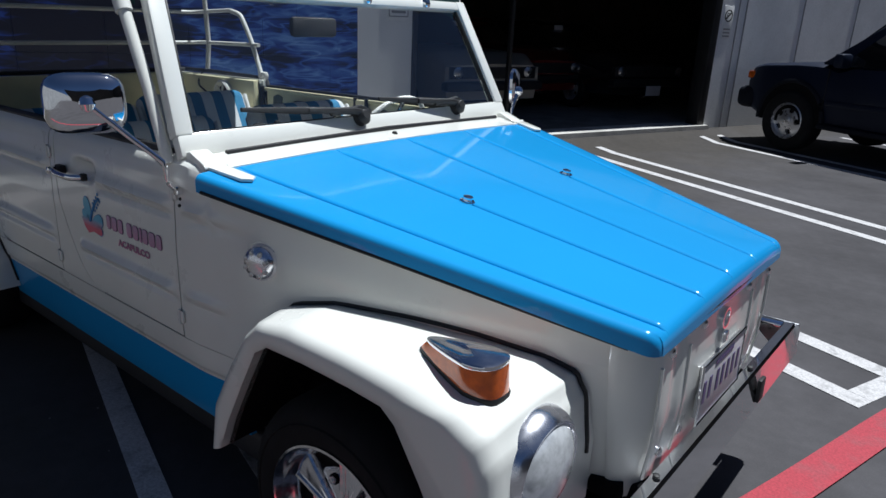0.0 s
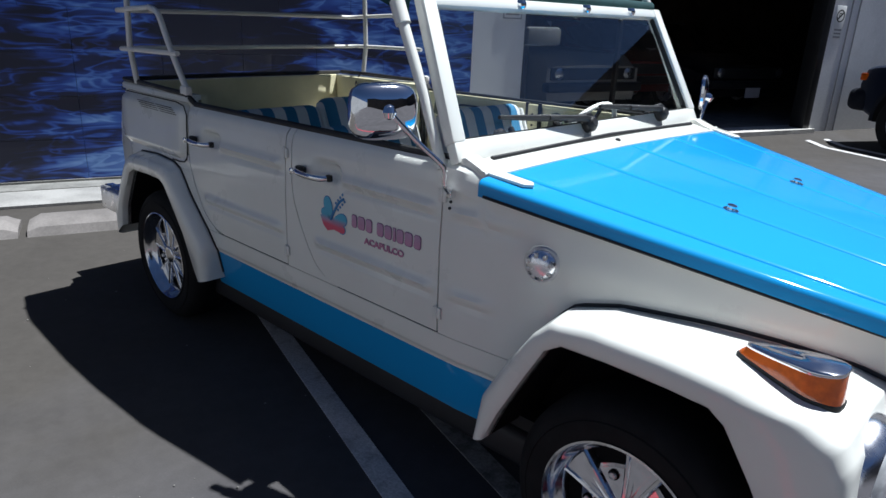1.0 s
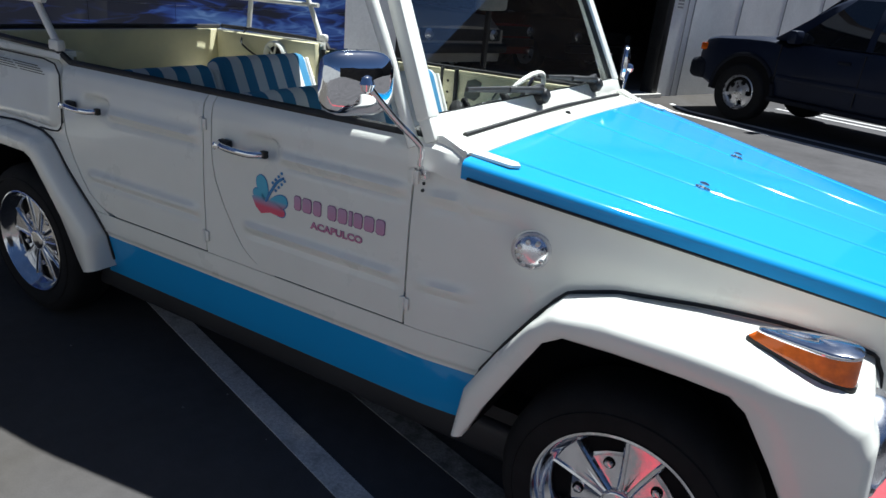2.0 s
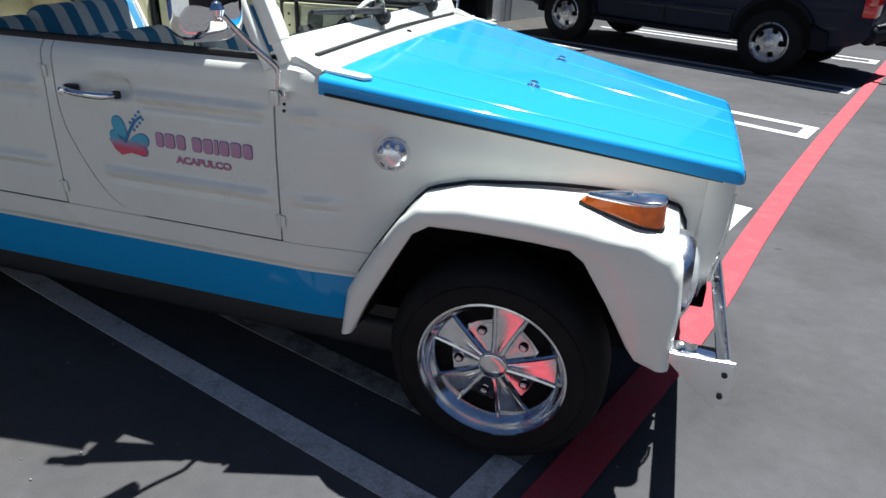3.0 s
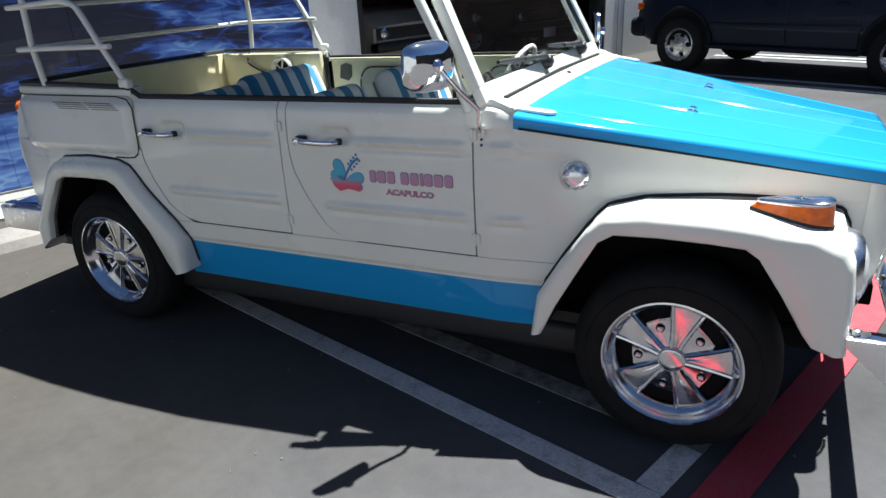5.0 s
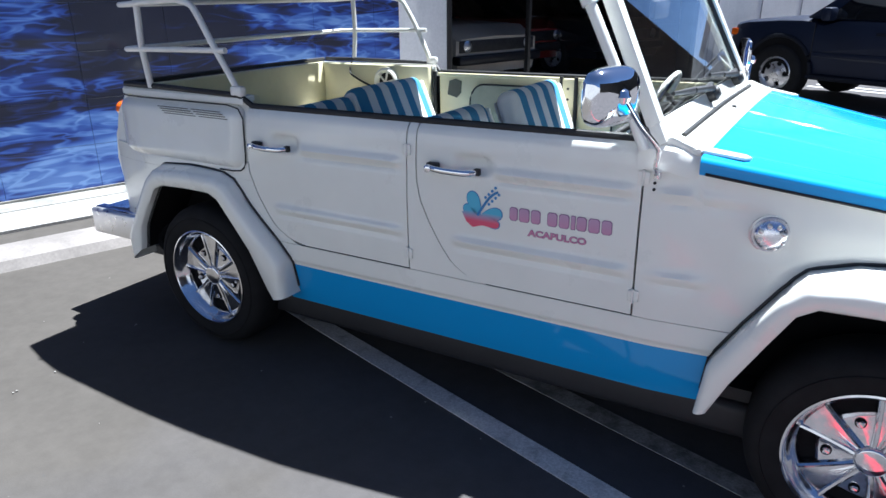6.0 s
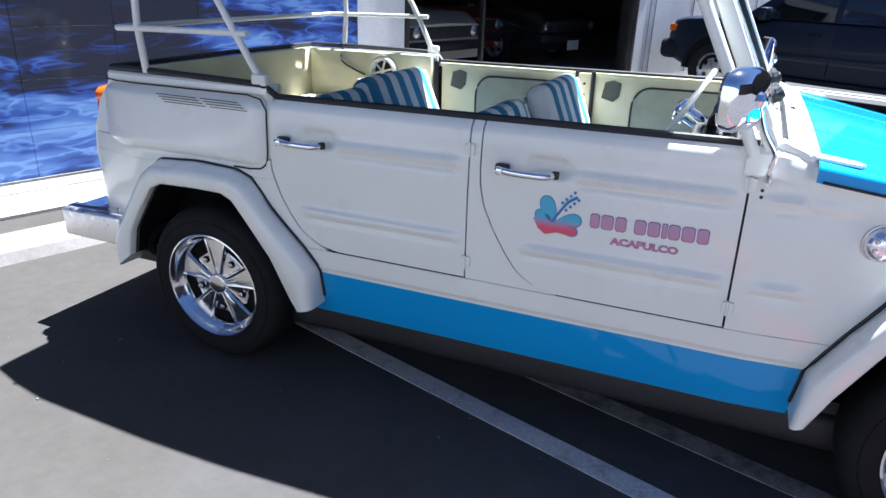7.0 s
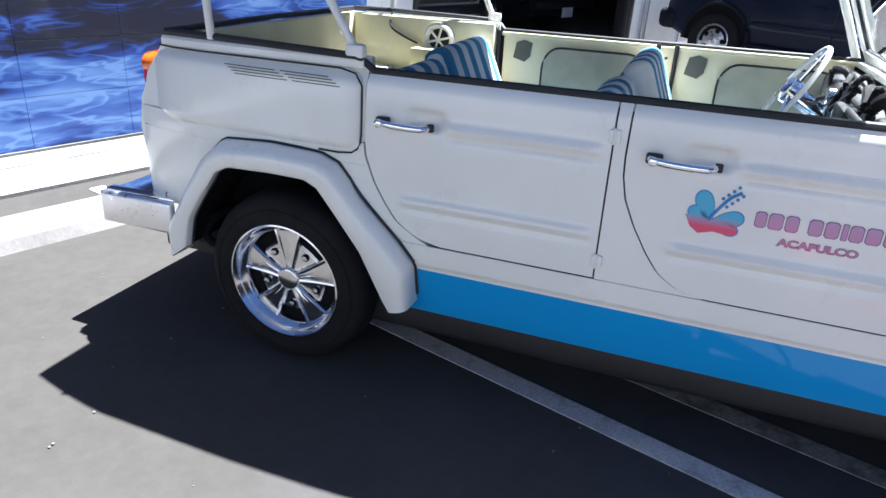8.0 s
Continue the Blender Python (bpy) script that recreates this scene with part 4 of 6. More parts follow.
BLUE_TOP = 0.456
FEND_R = [(0.30, -0.755), (0.50, -0.735), (0.56, -0.80), (0.70, -0.92), (0.80, -0.985)]
FEND_F = [(0.30, 0.734), (0.34, 0.742), (0.48, 0.762), (0.60, 0.875), (0.74, 0.965)]
for s in (-1, 1):
    # sill: blue band, cream band under the doors
    part("sill_stripe", skin(s, [(z, lerp(FEND_R, z) - 0.04, lerp(FEND_F, z) + 0.03) for z in frange(0.295, BLUE_TOP, 6)], 30), BLUE, car, "sky-blue painted sill band")
    part("sill_panel", skin(s, [(z, lerp(FEND_R, z) - 0.04, lerp(FEND_F, z) + 0.03) for z in frange(BLUE_TOP + 0.0005, 0.5425, 14)], 30), CREAM, car)
    # pillar between the doors
    part("door_pillar", skin(s, [(z, -0.193, lerp(FRONT_CURVE, z) - 0.003) for z in frange(0.5445, 1.035, 24)], 6), CREAM, car)
    # front quarter behind and above the fender
    rows = [(z, 0.566, lerp(FEND_F, z) + 0.05) for z in frange(0.5445, 0.74, 20)]
    part("front_quarter", skin(s, rows, 16), CREAM, car)
    rows = []
    for k in frange(0, 1, 26):
        row = []
        for x in frange(0.566, 1.677, 50):
            top = hood_z(x) - 0.036 if x > 0.70 else 1.02
            z = 0.740 + (top - 0.740) * k
            edge_y = 0.722 - 0.2913 * (x - 0.705) if x > 0.705 else side_y(x, z)
            b = step(k, 0.45, 1.0) * step(x, 0.70, 0.78)
            row.append((x, s * (side_y(x, z) * (1 - b) + edge_y * b), z))
        rows.append(row)
    part("hood_side", shell(rows, (0, -s * 0.016, 0)), CREAM, car)
    # nose under the fender line
    rows = []
    for k in frange(0, 1, 10):
        z = 0.415 + 0.325 * k
        rows.append([(x, s * (lerp(HALF, x) - 0.06 * (1 - k) * step(x, 1.2, 1.7)), z) for x in frange(1.56, 1.677, 8)])
    part("nose_side", shell(rows, (0, -s * 0.016, 0)), CREAM, car)
    # dark inner wheel wells
    for x0, x1 in ((0.80, 1.60), (-1.62, -0.76)):
        part("wheel_well", prism([(x0, 0.26), (x0 + 0.02, 0.50), (x0 + 0.16, 0.735), (x1 - 0.2, 0.735), (x1 - 0.02, 0.5), (x1, 0.38)] if x0 > 0 else [(x0, 0.38), (x0 + 0.02, 0.5), (x0 + 0.2, 0.735), (x1 - 0.2, 0.735), (x1 - 0.02, 0.5), (x1, 0.26)], s * 0.50, s * 0.515 if x0 > 0 else s * 0.55), UNDERSEAL, car)
    # rear quarter round the wheel arch
    def quarter(z0, z1, left_of, right_of):
        rows = []
        for z in frange(z0, z1, 10):
            rows.append([(x, s * (side_y(x, z) - 0.012 * step(-x, 1.7, 1.9)), z) for x in frange(left_of(z), right_of(z), 14)])
        part("rear_quarter", shell(rows, (0, -s * 0.016, 0)), CREAM, car)
    tail_x = [(0.5, -1.825), (0.75, -1.835), (0.84, -1.81)]
    quarter(0.5, 0.768, lambda z: lerp(tail_x, z), lambda z: lerp([(0.5, -1.59), (0.6, -1.53), (0.72, -1.44), (0.77, -1.41)], z))
    quarter(0.5445, 0.768, lambda z: lerp([(0.54, -0.86), (0.6, -0.92), (0.72, -1.01), (0.77, -1.05)], z), lambda z: (lerp(REAR_CURVE, z) - 0.005) if z > 0.553 else -0.70)
    quarter(0.7685, 0.835, lambda z: lerp(tail_x, z), lambda z: lerp(REAR_CURVE, z) - 0.005)
    rows = []
    for k in frange(0, 1, 10):
        z = 0.836 + 0.235 * k
        x0 = lerp([(0.83, -1.815), (0.95, -1.775), (1.075, -1.67)], z)
        rows.append([(x, s * (side_y(x, z) - 0.012), z) for x in frange(x0, -0.918, 24)])
    part("rear_upper_quarter", shell(rows, (0, -s * 0.016, 0)), CREAM, car)
    # raised side panel with rounded corner and louvres
    rows = []
    for k in frange(0, 1, 20):
        z = 0.805 + 0.238 * k
        x0 = lerp([(0.80, -1.805), (0.90, -1.795), (0.95, -1.77), (1.045, -1.695)], z)
        rr = 0.045
        ed = min(k, 1 - k) * 0.238
        x1 = -0.932 - (rr - math.sqrt(max(0, rr * rr - (rr - ed) ** 2)) if ed < rr else 0)
        rows.append([(x, s * (side_y(x, z) + 0.020 * min(1, step(x1 - x, -0.002, 0.03)) * step(ed, -0.004, 0.03) - 0.004 - 0.055 * step(-x, 1.62, 1.84)), z) for x in frange(x0, x1, 36)])
    q = part("quarter_panel", shell(rows, (0, -s * 0.016, 0)), CREAM, car, "cream raised rear quarter panel")
    edge = [(-1.69, 1.048)] + [(x, 1.048) for x in frange(-1.6, -0.99, 6)] + [(-0.945, 1.035), (-0.925, 1.0), (-0.923, 0.95), (-0.923, 0.86), (-0.926, 0.835), (-0.936, 0.815), (-0.955, 0.802), (-1.0, 0.797), (-1.07, 0.797)]
    part("panel_seal", tube([(x, s * (side_y(x, min(z, 1.0)) + (0.012 if z > 1.04 else 0.003) - 0.055 * step(-x, 1.62, 1.84)), z) for x, z in edge], 0.0030, 6), BLACK, q)
    for i in range(4):
        for a, b in ((-1.40 + 0.012 * i, -1.215 + 0.014 * i), (-1.195 + 0.014 * i, -1.03 + 0.013 * i)):
            zl = 1.020 - 0.0085 * i
            part("louvre", tube([(x, s * (side_y(x, 1.0) + 0.0170), zl - 0.004 * (x - a)) for x in frange(a, b, 4)], 0.0016, 6), POCKET, q, "dark louvre slot")
    part("sill_seal", tube([(x, s * (side_y(x, 0.545) - 0.0040), 0.5448) for x in frange(-0.68, 0.562, 16)], 0.0023, 6), BLACK, car, "black rubber seal under the doors")
    # black sheet added behind the door gaps, its colour giving their shade
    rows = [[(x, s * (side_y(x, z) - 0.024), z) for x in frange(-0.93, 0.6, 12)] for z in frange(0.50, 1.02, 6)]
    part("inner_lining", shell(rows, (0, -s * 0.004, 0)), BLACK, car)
    # weather strips along the top edges
    strip_pts = [(x, s * 0.673, 1.043) for x in frange(0.57, -0.90, 8)]
    part("weather_strip", tube(strip_pts, 0.0112, 8), BLACK, car, "black rubber strip along the door tops")
    tail = [(-0.900, s * 0.673, 1.043), (-0.925, s * 0.684, 1.066), (-0.95, s * 0.688, 1.081), (-1.1, s * 0.686, 1.085), (-1.45, s * 0.67, 1.092), (-1.66, s * 0.655, 1.092)]
    part("weather_strip", tube(tail, 0.011, 8), BLACK, car, "black rubber strip along the rear rail")
    rows = [[(x, s * (lerp([(-1.68, 0.64), (-1.4, 0.662), (-0.92, 0.676)], x) + dy), 1.078 if dy < 0.02 else 1.070) for dy in (-0.04, 0.0, 0.012, 0.02)] for x in frange(-1.68, -0.925, 8)]
    part("rear_rail", shell(rows, (0, 0, -0.02)), CREAM, car)
    part("inner_quarter", box(-1.64, -0.93, min(s * 0.60, s * 0.635), max(s * 0.60, s * 0.635), 0.79, 1.074, bevel=0.008), CREAM_IN, car, "cream painted inner side wall")
    part("pillar_trim", box(-0.20, -0.14, min(s * 0.640, s * 0.672), max(s * 0.640, s * 0.672), 0.56, 1.036, bevel=0.006), CREAM_IN, car)
    for zz in (0.99, 0.94, 0.89):
        part("trim_screw", lathe([(0.006, -0.002), (0.006, 0.003), (0.003, 0.004)], 10, Matrix.Translation((-0.170, s * 0.640, zz)) @ Matrix.Rotation(s * math.pi / 2, 4, "X")), BLACK, car)
    for xx in (-0.207, -0.133, -0.918):
        part("door_seal", tube([(xx, s * 0.648, 0.6), (xx, s * 0.648, 1.045)], 0.010, 8), BLACK, car)
    # chassis rail under the sill
    part("chassis_rail", box(-0.95, 1.0, min(s * 0.53, s * 0.645), max(s * 0.53, s * 0.645), 0.185, 0.30, bevel=0.03, seg=4), RAIL_BLACK, car, "black rail under the sill")


# fenders: an outline swept inward to the body
def fender(s, arch, crown, face_y, name, label):
    rows = []
    a_pts = curve_like(arch)
    c_pts = curve_like(crown)
    n = 60
    for i in range(n + 1):
        ax_, az = sample(a_pts, i / n)
        bx, bz = sample(c_pts, i / n)
        dx, dz = ax_ - bx, az - bz
        ln = math.hypot(dx, dz)
        dx, dz = dx / ln, dz / ln
        inner_y = lerp(HALF, bx) - 0.03
        r = min(0.045, ln * 0.48)
        row = [(ax_ + dx * 0.0, s * (face_y - 0.045), az), (ax_, s * (face_y - 0.006), az), (ax_ - dx * 0.008, s * face_y, az - dz * 0.008)]
        row.append((bx + dx * r, s * (face_y + 0.002), bz + dz * r))
        for k in (22, 45, 68, 90):
            row.append((bx + dx * r * (1 - math.sin(radians(k))), s * (face_y + 0.002 - r * (1 - math.cos(radians(k)))), bz + dz * r * (1 - math.sin(radians(k)))))
        y_edge = face_y + 0.002 - r
        for k in (0.25, 0.5, 0.75, 1.0):
            y = y_edge + (inner_y - y_edge) * k
            row.append((bx, s * y, bz + (0.010 * math.sin(math.pi * k) if bz > 0.7 else 0)))
        rows.append(row)
    f = part(name, grid_mesh(rows), CREAM, car, label, angle=50)
    liner = []
    for i in range(n + 1):
        ax_, az = sample(a_pts, i / n)
        liner.append([(ax_, s * (face_y - 0.03), az), (ax_, s * 0.42, az)])
    part("arch_liner", grid_mesh(liner), UNDERSEAL, f)
    seam = []
    for t in frange(*((0.015, 0.93) if arch[0][0] > 0 else (0.08, 0.985)), 44):
        (ax_, az), (bx, bz) = sample(a_pts, t), sample(c_pts, t)
        ln = math.hypot(ax_ - bx, az - bz)
        px, pz = bx - (ax_ - bx) / ln * 0.004, bz - (az - bz) / ln * (0.013 if bz > 0.7 else 0.007)
        seam.append((px, s * (side_y(px, pz) + 0.002), pz))
    part("fender_piping", tube(seam, 0.0048, 6), BLACK, f)
    return f


def curve_like(pts):
    return [Vector((x, z, 0)) for x, z in pts]


def sample(pts, t):
    """A place along a line of points, by the share of the points passed, with eased corners."""
    k = t * (len(pts) - 1)
    i = min(int(k), len(pts) - 2)
    p = pts[i].lerp(pts[i + 1], k - i)
    return p.x, p.y


F_ARCH = [(0.800, 0.330), (0.845, 0.43), (0.92, 0.565), (0.975, 0.66), (1.02, 0.688), (1.14, 0.692), (1.28, 0.690), (1.37, 0.684), (1.405, 0.66), (1.47, 0.56), (1.53, 0.455), (1.555, 0.422), (1.60, 0.406)]
F_CROWN = [(0.766, 0.320), (0.784, 0.46), (0.86, 0.585), (0.935, 0.690), (0.985, 0.738), (1.09, 0.759), (1.26, 0.757), (1.42, 0.748), (1.545, 0.734), (1.605, 0.710), (1.628, 0.67), (1.640, 0.56), (1.637, 0.412)]
R_ARCH = [(-1.570, 0.395), (-1.545, 0.50), (-1.49, 0.585), (-1.42, 0.685), (-1.37, 0.708), (-1.22, 0.714), (-1.09, 0.712), (-1.045, 0.69), (-0.985, 0.615), (-0.90, 0.505), (-0.825, 0.36), (-0.80, 0.32)]
R_CROWN = [(-1.655, 0.33), (-1.66, 0.44), (-1.57, 0.59), (-1.475, 0.725), (-1.42, 0.772), (-1.24, 0.783), (-1.06, 0.776), (-1.0, 0.754), (-0.915, 0.655), (-0.80, 0.545), (-0.742, 0.475), (-0.740, 0.335)]
for s in (-1, 1):
    fender(s, F_ARCH, F_CROWN, 0.783, "front_fender", "cream front fender with an angular wheel arch")
    fender(s, R_ARCH, R_CROWN, 0.783, "rear_fender", "cream rear fender with an angular wheel arch")

# hood
rows = []
RIDGES = ((0.615, 0.378), (0.295, 0.18), (0.0, 0.0), (-0.295, -0.18), (-0.615, -0.378))


def hood_w(x):
    return 0.728 - 0.2913 * (x - 0.705)


def groove_depth(d):
    """Pressed groove: leaning walls that ease out into the lid, and a sharp crease at the bottom."""
    crease = 0.0045 * math.exp(-(d / 0.0021) ** 2)
    if d >= 0.0125:
        return 0.0
    if d >= 0.008:
        return 0.45 * (0.0125 - d) ** 2 / 0.009
    return crease + 0.0010125 + 0.66 * (0.008 - d) - 0.21 / 0.016 * (0.000064 - d * d)


def hood_row(x, drop, pull, groove):
    """One cross-section of the lid: turned-down edges, flat top with pressed grooves."""
    w, zc = hood_w(min(x, 1.717)) - pull, hood_z(min(x, 1.717)) - drop
    low = hood_z(min(x, 1.717)) - 0.044
    k = (x - 0.705) / 1.04
    x = 0.705 + (x - 0.705) * 1.022
    row = [(x, -w - 0.001, low), (x, -w - 0.001, max(low, zc - 0.018))]
    turn_in = [(-w + 0.018 - 0.019 * math.sin(radians(a)), zc - 0.018 + 0.018 * math.cos(radians(a))) for a in (75, 55, 35, 12)]
    row += [(x, y, max(low, z)) for y, z in turn_in]
    marks = [-w + 0.03]
    for y0, y1 in RIDGES:
        yc = y0 + (y1 - y0) * k
        marks += [yc + o for o in (-0.03, -0.016, -0.0125, -0.0105, -0.0092, -0.008, -0.007, -0.006, -0.0048, -0.0036, -0.0024, -0.0012, 0.0, 0.0012, 0.0024, 0.0036, 0.0048, 0.006, 0.007, 0.008, 0.0092, 0.0105, 0.0125, 0.016, 0.03)]
    marks = sorted(marks) + [w - 0.03]
    for y in marks:
        g = 0.0
        for y0, y1 in RIDGES:
            d = abs(y - y0 - (y1 - y0) * k)
            g = min(g, -groove_depth(d))
        row.append((x, y, max(low, zc + 0.014 * (1 - (y / w) ** 2) * (1 if drop < 0.01 else 0.7) + g * groove)))
    row += [(x, -y, max(low, z)) for y, z in reversed(turn_in)]
    return row + [(x, w + 0.001, max(low, zc - 0.018)), (x, w + 0.001, low)]


for x in frange(0.705, 1.702, 26):
    rows.append(hood_row(x, 0.0, 0.0, step(x, 0.72, 0.76)))
for a in (5, 20, 40, 60, 80, 90):
    rows.append(hood_row(1.707 + 0.026 * math.sin(radians(a)), 0.030 * (1 - math.cos(radians(a))), 0.028 * (1 - math.cos(radians(a))), 1.0 if a < 30 else 0.0))
rows.append([(1.756, y, hood_z(1.717) - 0.046) for x, y, z in rows[-1]])
hood = part("hood", grid_mesh(rows), BLUE, car, "sky-blue ribbed hood lid", angle=75)
part("hood_edge", tube([(x, -(0.728 - 0.2913 * (x - 0.705)) - 0.003, hood_z(x) - 0.040) for x in frange(0.72, 1.70, 10)], 0.004, 6), BLACK, hood)
for y in (-0.245, 0.250):
    zk = hood_z(1.152) + 0.012
    kn = part("hood_knob", lathe([(0.020, 0), (0.020, 0.0035), (0.011, 0.005), (0.010, 0.009), (0.013, 0.010), (0.013, 0.015), (0.005, 0.018)], 20, Matrix.Translation((1.152, y, zk)) @ Matrix.Rotation(radians(11.5), 4, "Y")), CHROME, hood, "chrome knob on a washer")

# nose panel, plate and badge
def nose_x(z):
    return lerp([(0.42, 1.722), (0.50, 1.734), (0.60, 1.746), (0.784, 1.744)], z)


rows = []
for z in frange(0.415, 0.796, 12):
    w = lerp([(0.415, 0.386), (0.74, 0.4425), (0.784, 0.447)], z)
    r = 0.0925
    xc = nose_x(z) - r
    end = math.acos((1.677 - xc) / r)
    yc = w - r * math.sin(end)
    half = [(nose_x(z) - 0.006 * math.exp(-((y - 0.275) / 0.02) ** 4), y) for y in frange(0, yc, 26)]
    half += [(xc + r * math.cos(a), yc + r * math.sin(a)) for a in frange(0.08, end, 12)]
    rows.append([(x, -y, z) for x, y in reversed(half[1:])] + [(x, y, z) for x, y in half])
nose_panel = part("nose_panel", shell(rows, (-0.012, 0, 0)), CREAM, car, "cream front panel with rounded corners below the hood", angle=50)
part("nose_lip", tube([(1.708, -0.430, 0.794), (1.733, -0.398, 0.795), (1.748, -0.355, 0.796), (1.752, 0.0, 0.797), (1.748, 0.355, 0.796), (1.733, 0.398, 0.795), (1.708, 0.430, 0.794)], 0.0058, 6), DOME, nose_panel, "bright lip below the hood")
for y in (-0.37, 0.37, -0.22, 0.22):
    part("nose_rib", tube([(nose_x(z) + 0.001, y * (0.97 + 0.03 * k), z) for z, k in ((0.47, 0), (0.56, 0.4), (0.65, 0.8), (0.74, 1))], 0.004, 6), CREAM, nose_panel)
bm = lathe([(0.021, -0.003), (0.027, -0.003), (0.027, 0.005), (0.021, 0.005)], 28, Matrix.Translation((nose_x(0.73) + 0.003, 0.0, 0.732)) @ Matrix.Rotation(math.pi / 2, 4, "Y"), close=True)
part("badge_ring", bm, CHROME, nose_panel, "small round chrome badge")
part("hood_catch", box(1.744, 1.76, -0.015, 0.015, 0.672, 0.700, bevel=0.005), CHROME, nose_panel)
for y, z in ((-0.33, 0.760), (-0.15, 0.764), (0.17, 0.764), (0.34, 0.760), (-0.20, 0.52), (-0.305, 0.515), (0.24, 0.52)):
    part("nose_screw", lathe([(0.011, -0.004), (0.011, 0.006), (0.005, 0.010)], 12, Matrix.Translation((nose_x(z), y, z)) @ Matrix.Rotation(math.pi / 2, 4, "Y")), DOME, nose_panel)
pl = part("number_plate", box(1.755, 1.758, -0.135, 0.165, 0.508, 0.655, bevel=0.001), PLATE, car, "white plate with dark bars")
part("plate_frame", tube([(1.758, -0.137, 0.506), (1.758, 0.167, 0.506), (1.758, 0.167, 0.657), (1.758, -0.137, 0.657), (1.758, -0.137, 0.506)], 0.0035, 6), CHROME, pl)
part("plate_holder", box(1.744, 1.754, -0.125, 0.155, 0.515, 0.650, bevel=0.003), STEEL, pl)
for i in range(7):
    y = -0.118 + 0.038 * i + (0.014 if i > 1 else 0)
    part("plate_bar", box(1.7585, 1.7595, y, y + 0.017, 0.553, 0.610), BARS, pl)
part("plate_bar", box(1.7585, 1.7595, -0.05, 0.08, 0.628, 0.642), BARS, pl)

# cowl and windscreen
rows = []
for x in frange(0.545, 0.712, 6):
    w = 0.715 - 0.02 * step(x, 0.64, 0.72)
    z = 1.022 + 0.018 * step(0.66 - x, -0.05, 0.05)
    rows.append([(x, -w, z - 0.05), (x, -w + 0.006, z - 0.015)] + [(x, y, z + 0.012 * (1 - (y / w) ** 2)) for y in frange(-w + 0.025, w - 0.025, 16)] + [(x, w - 0.006, z - 0.015), (x, w, z - 0.05)])
cowl = part("cowl", shell(rows, (0, 0, -0.02)), CREAM, car, "cream cowl panel before the windscreen")
part("washer_nozzle", lathe([(0.010, 0), (0.010, 0.006), (0.006, 0.012)], 12, Matrix.Translation((0.665, 0.0, 1.036))), BLACK, cowl)
part("cowl_groove", tube([(0.630, -0.59, 1.043), (0.632, 0, 1.054), (0.630, 0.60, 1.043)], 0.008, 8), BLACK, cowl, "black rubber strip below the windscreen")


def ws(y, k, out=0.0):
    """A place on the leaning windscreen: k from 0 at its foot to 1 at its head."""
    return Vector((0.600 - 0.20 * k + out * 0.9, y, 1.035 + 0.41 * k + out * 0.44))


def ws_box(y0a, y1a, y0b, y1b, k0, k1, depth=0.034):
    bm = bmesh.new()
    pts = [ws(y, k, o) for o in (-depth / 2, depth / 2) for y, k in ((y0a, k0), (y1a, k0), (y1b, k1), (y0b, k1))]
    v = [bm.verts.new(p) for p in pts]
    for f in ((0, 1, 2, 3), (4, 7, 6, 5), (0, 4, 5, 1), (1, 5, 6, 2), (2, 6, 7, 3), (3, 7, 4, 0)):
        bm.faces.new([v[i] for i in f])
    bmesh.ops.bevel(bm, geom=list(bm.edges), offset=0.007, segments=2, affect="EDGES", profile=0.5)
    return bm


screen = part("windscreen_frame", ws_box(-0.705, 0.705, -0.700, 0.700, 0.0, 0.135), CREAM, car, "cream folding windscreen frame")
part("frame_head", ws_box(-0.655, 0.655, -0.652, 0.652, 0.955, 1.03), CREAM, screen)
for s in (-1, 1):
    a, b = sorted((s * 0.705, s * 0.655))
    c, d = sorted((s * 0.655, s * 0.605))
    part("frame_post", ws_box(a, b, c, d, 0.12, 1.03, 0.040), CREAM, screen)
    a, b = sorted((s * 0.655, s * 0.646))
    c, d = sorted((s * 0.607, s * 0.598))
    part("glass_seal", ws_box(a, b, c, d, 0.13, 0.955, 0.02), BLACK, screen)
    # hinge bracket and strap on the hood
    y = s * 0.665
    hb = part("windscreen_hinge", prism([(0.605, 1.02), (0.605, 1.052), (0.625, 1.058), (0.685, 1.034), (0.700, 1.020), (0.700, 1.012)], y - 0.028, y + 0.028, bevel=0.006), CREAM, screen, "cream windscreen hinge bracket")
    part("hinge_strap", prism([(0.70, y - s * 0.0 - 0.024), (0.70, y + 0.024), (0.80, y - s * 0.02 + 0.02), (0.815, y - s * 0.022), (0.80, y - s * 0.02 - 0.022)], 1.003, 1.012, "xy", bevel=0.003), CREAM, hb).matrix_basis = Matrix.Translation((0.70, 0, 1.026)) @ Matrix.Rotation(radians(9), 4, "Y") @ Matrix.Translation((-0.70, 0, -1.008))
    part("hinge_bolt", tube([(0.692, y - 0.032, 1.025), (0.692, y + 0.032, 1.025)], 0.008, 10), CREAM, hb)
    # stay behind the post
    st = part("windscreen_stay", tube([(0.560, s * 0.712, 1.02), (0.478, s * 0.703, 1.20), (0.353, s * 0.695, 1.45), (0.325, s * 0.690, 1.51)], 0.0155, 12), CREAM, screen, "cream tube stay behind the windscreen post")
    part("stay_joint", tube([(0.387, s * 0.6985, 1.382), (0.358, s * 0.6955, 1.44)], 0.0215, 12), CREAM, st)
rows = [[ws(y, k) for y in frange(-0.651 + 0.05 * k, 0.651 - 0.05 * k, 4)] for k in frange(0.13, 0.96, 4)]
pane = part("windscreen_pane", shell(rows, (-0.004, 0, -0.002)), GLASS, screen, "clear windscreen pane")
pane.visible_shadow = False
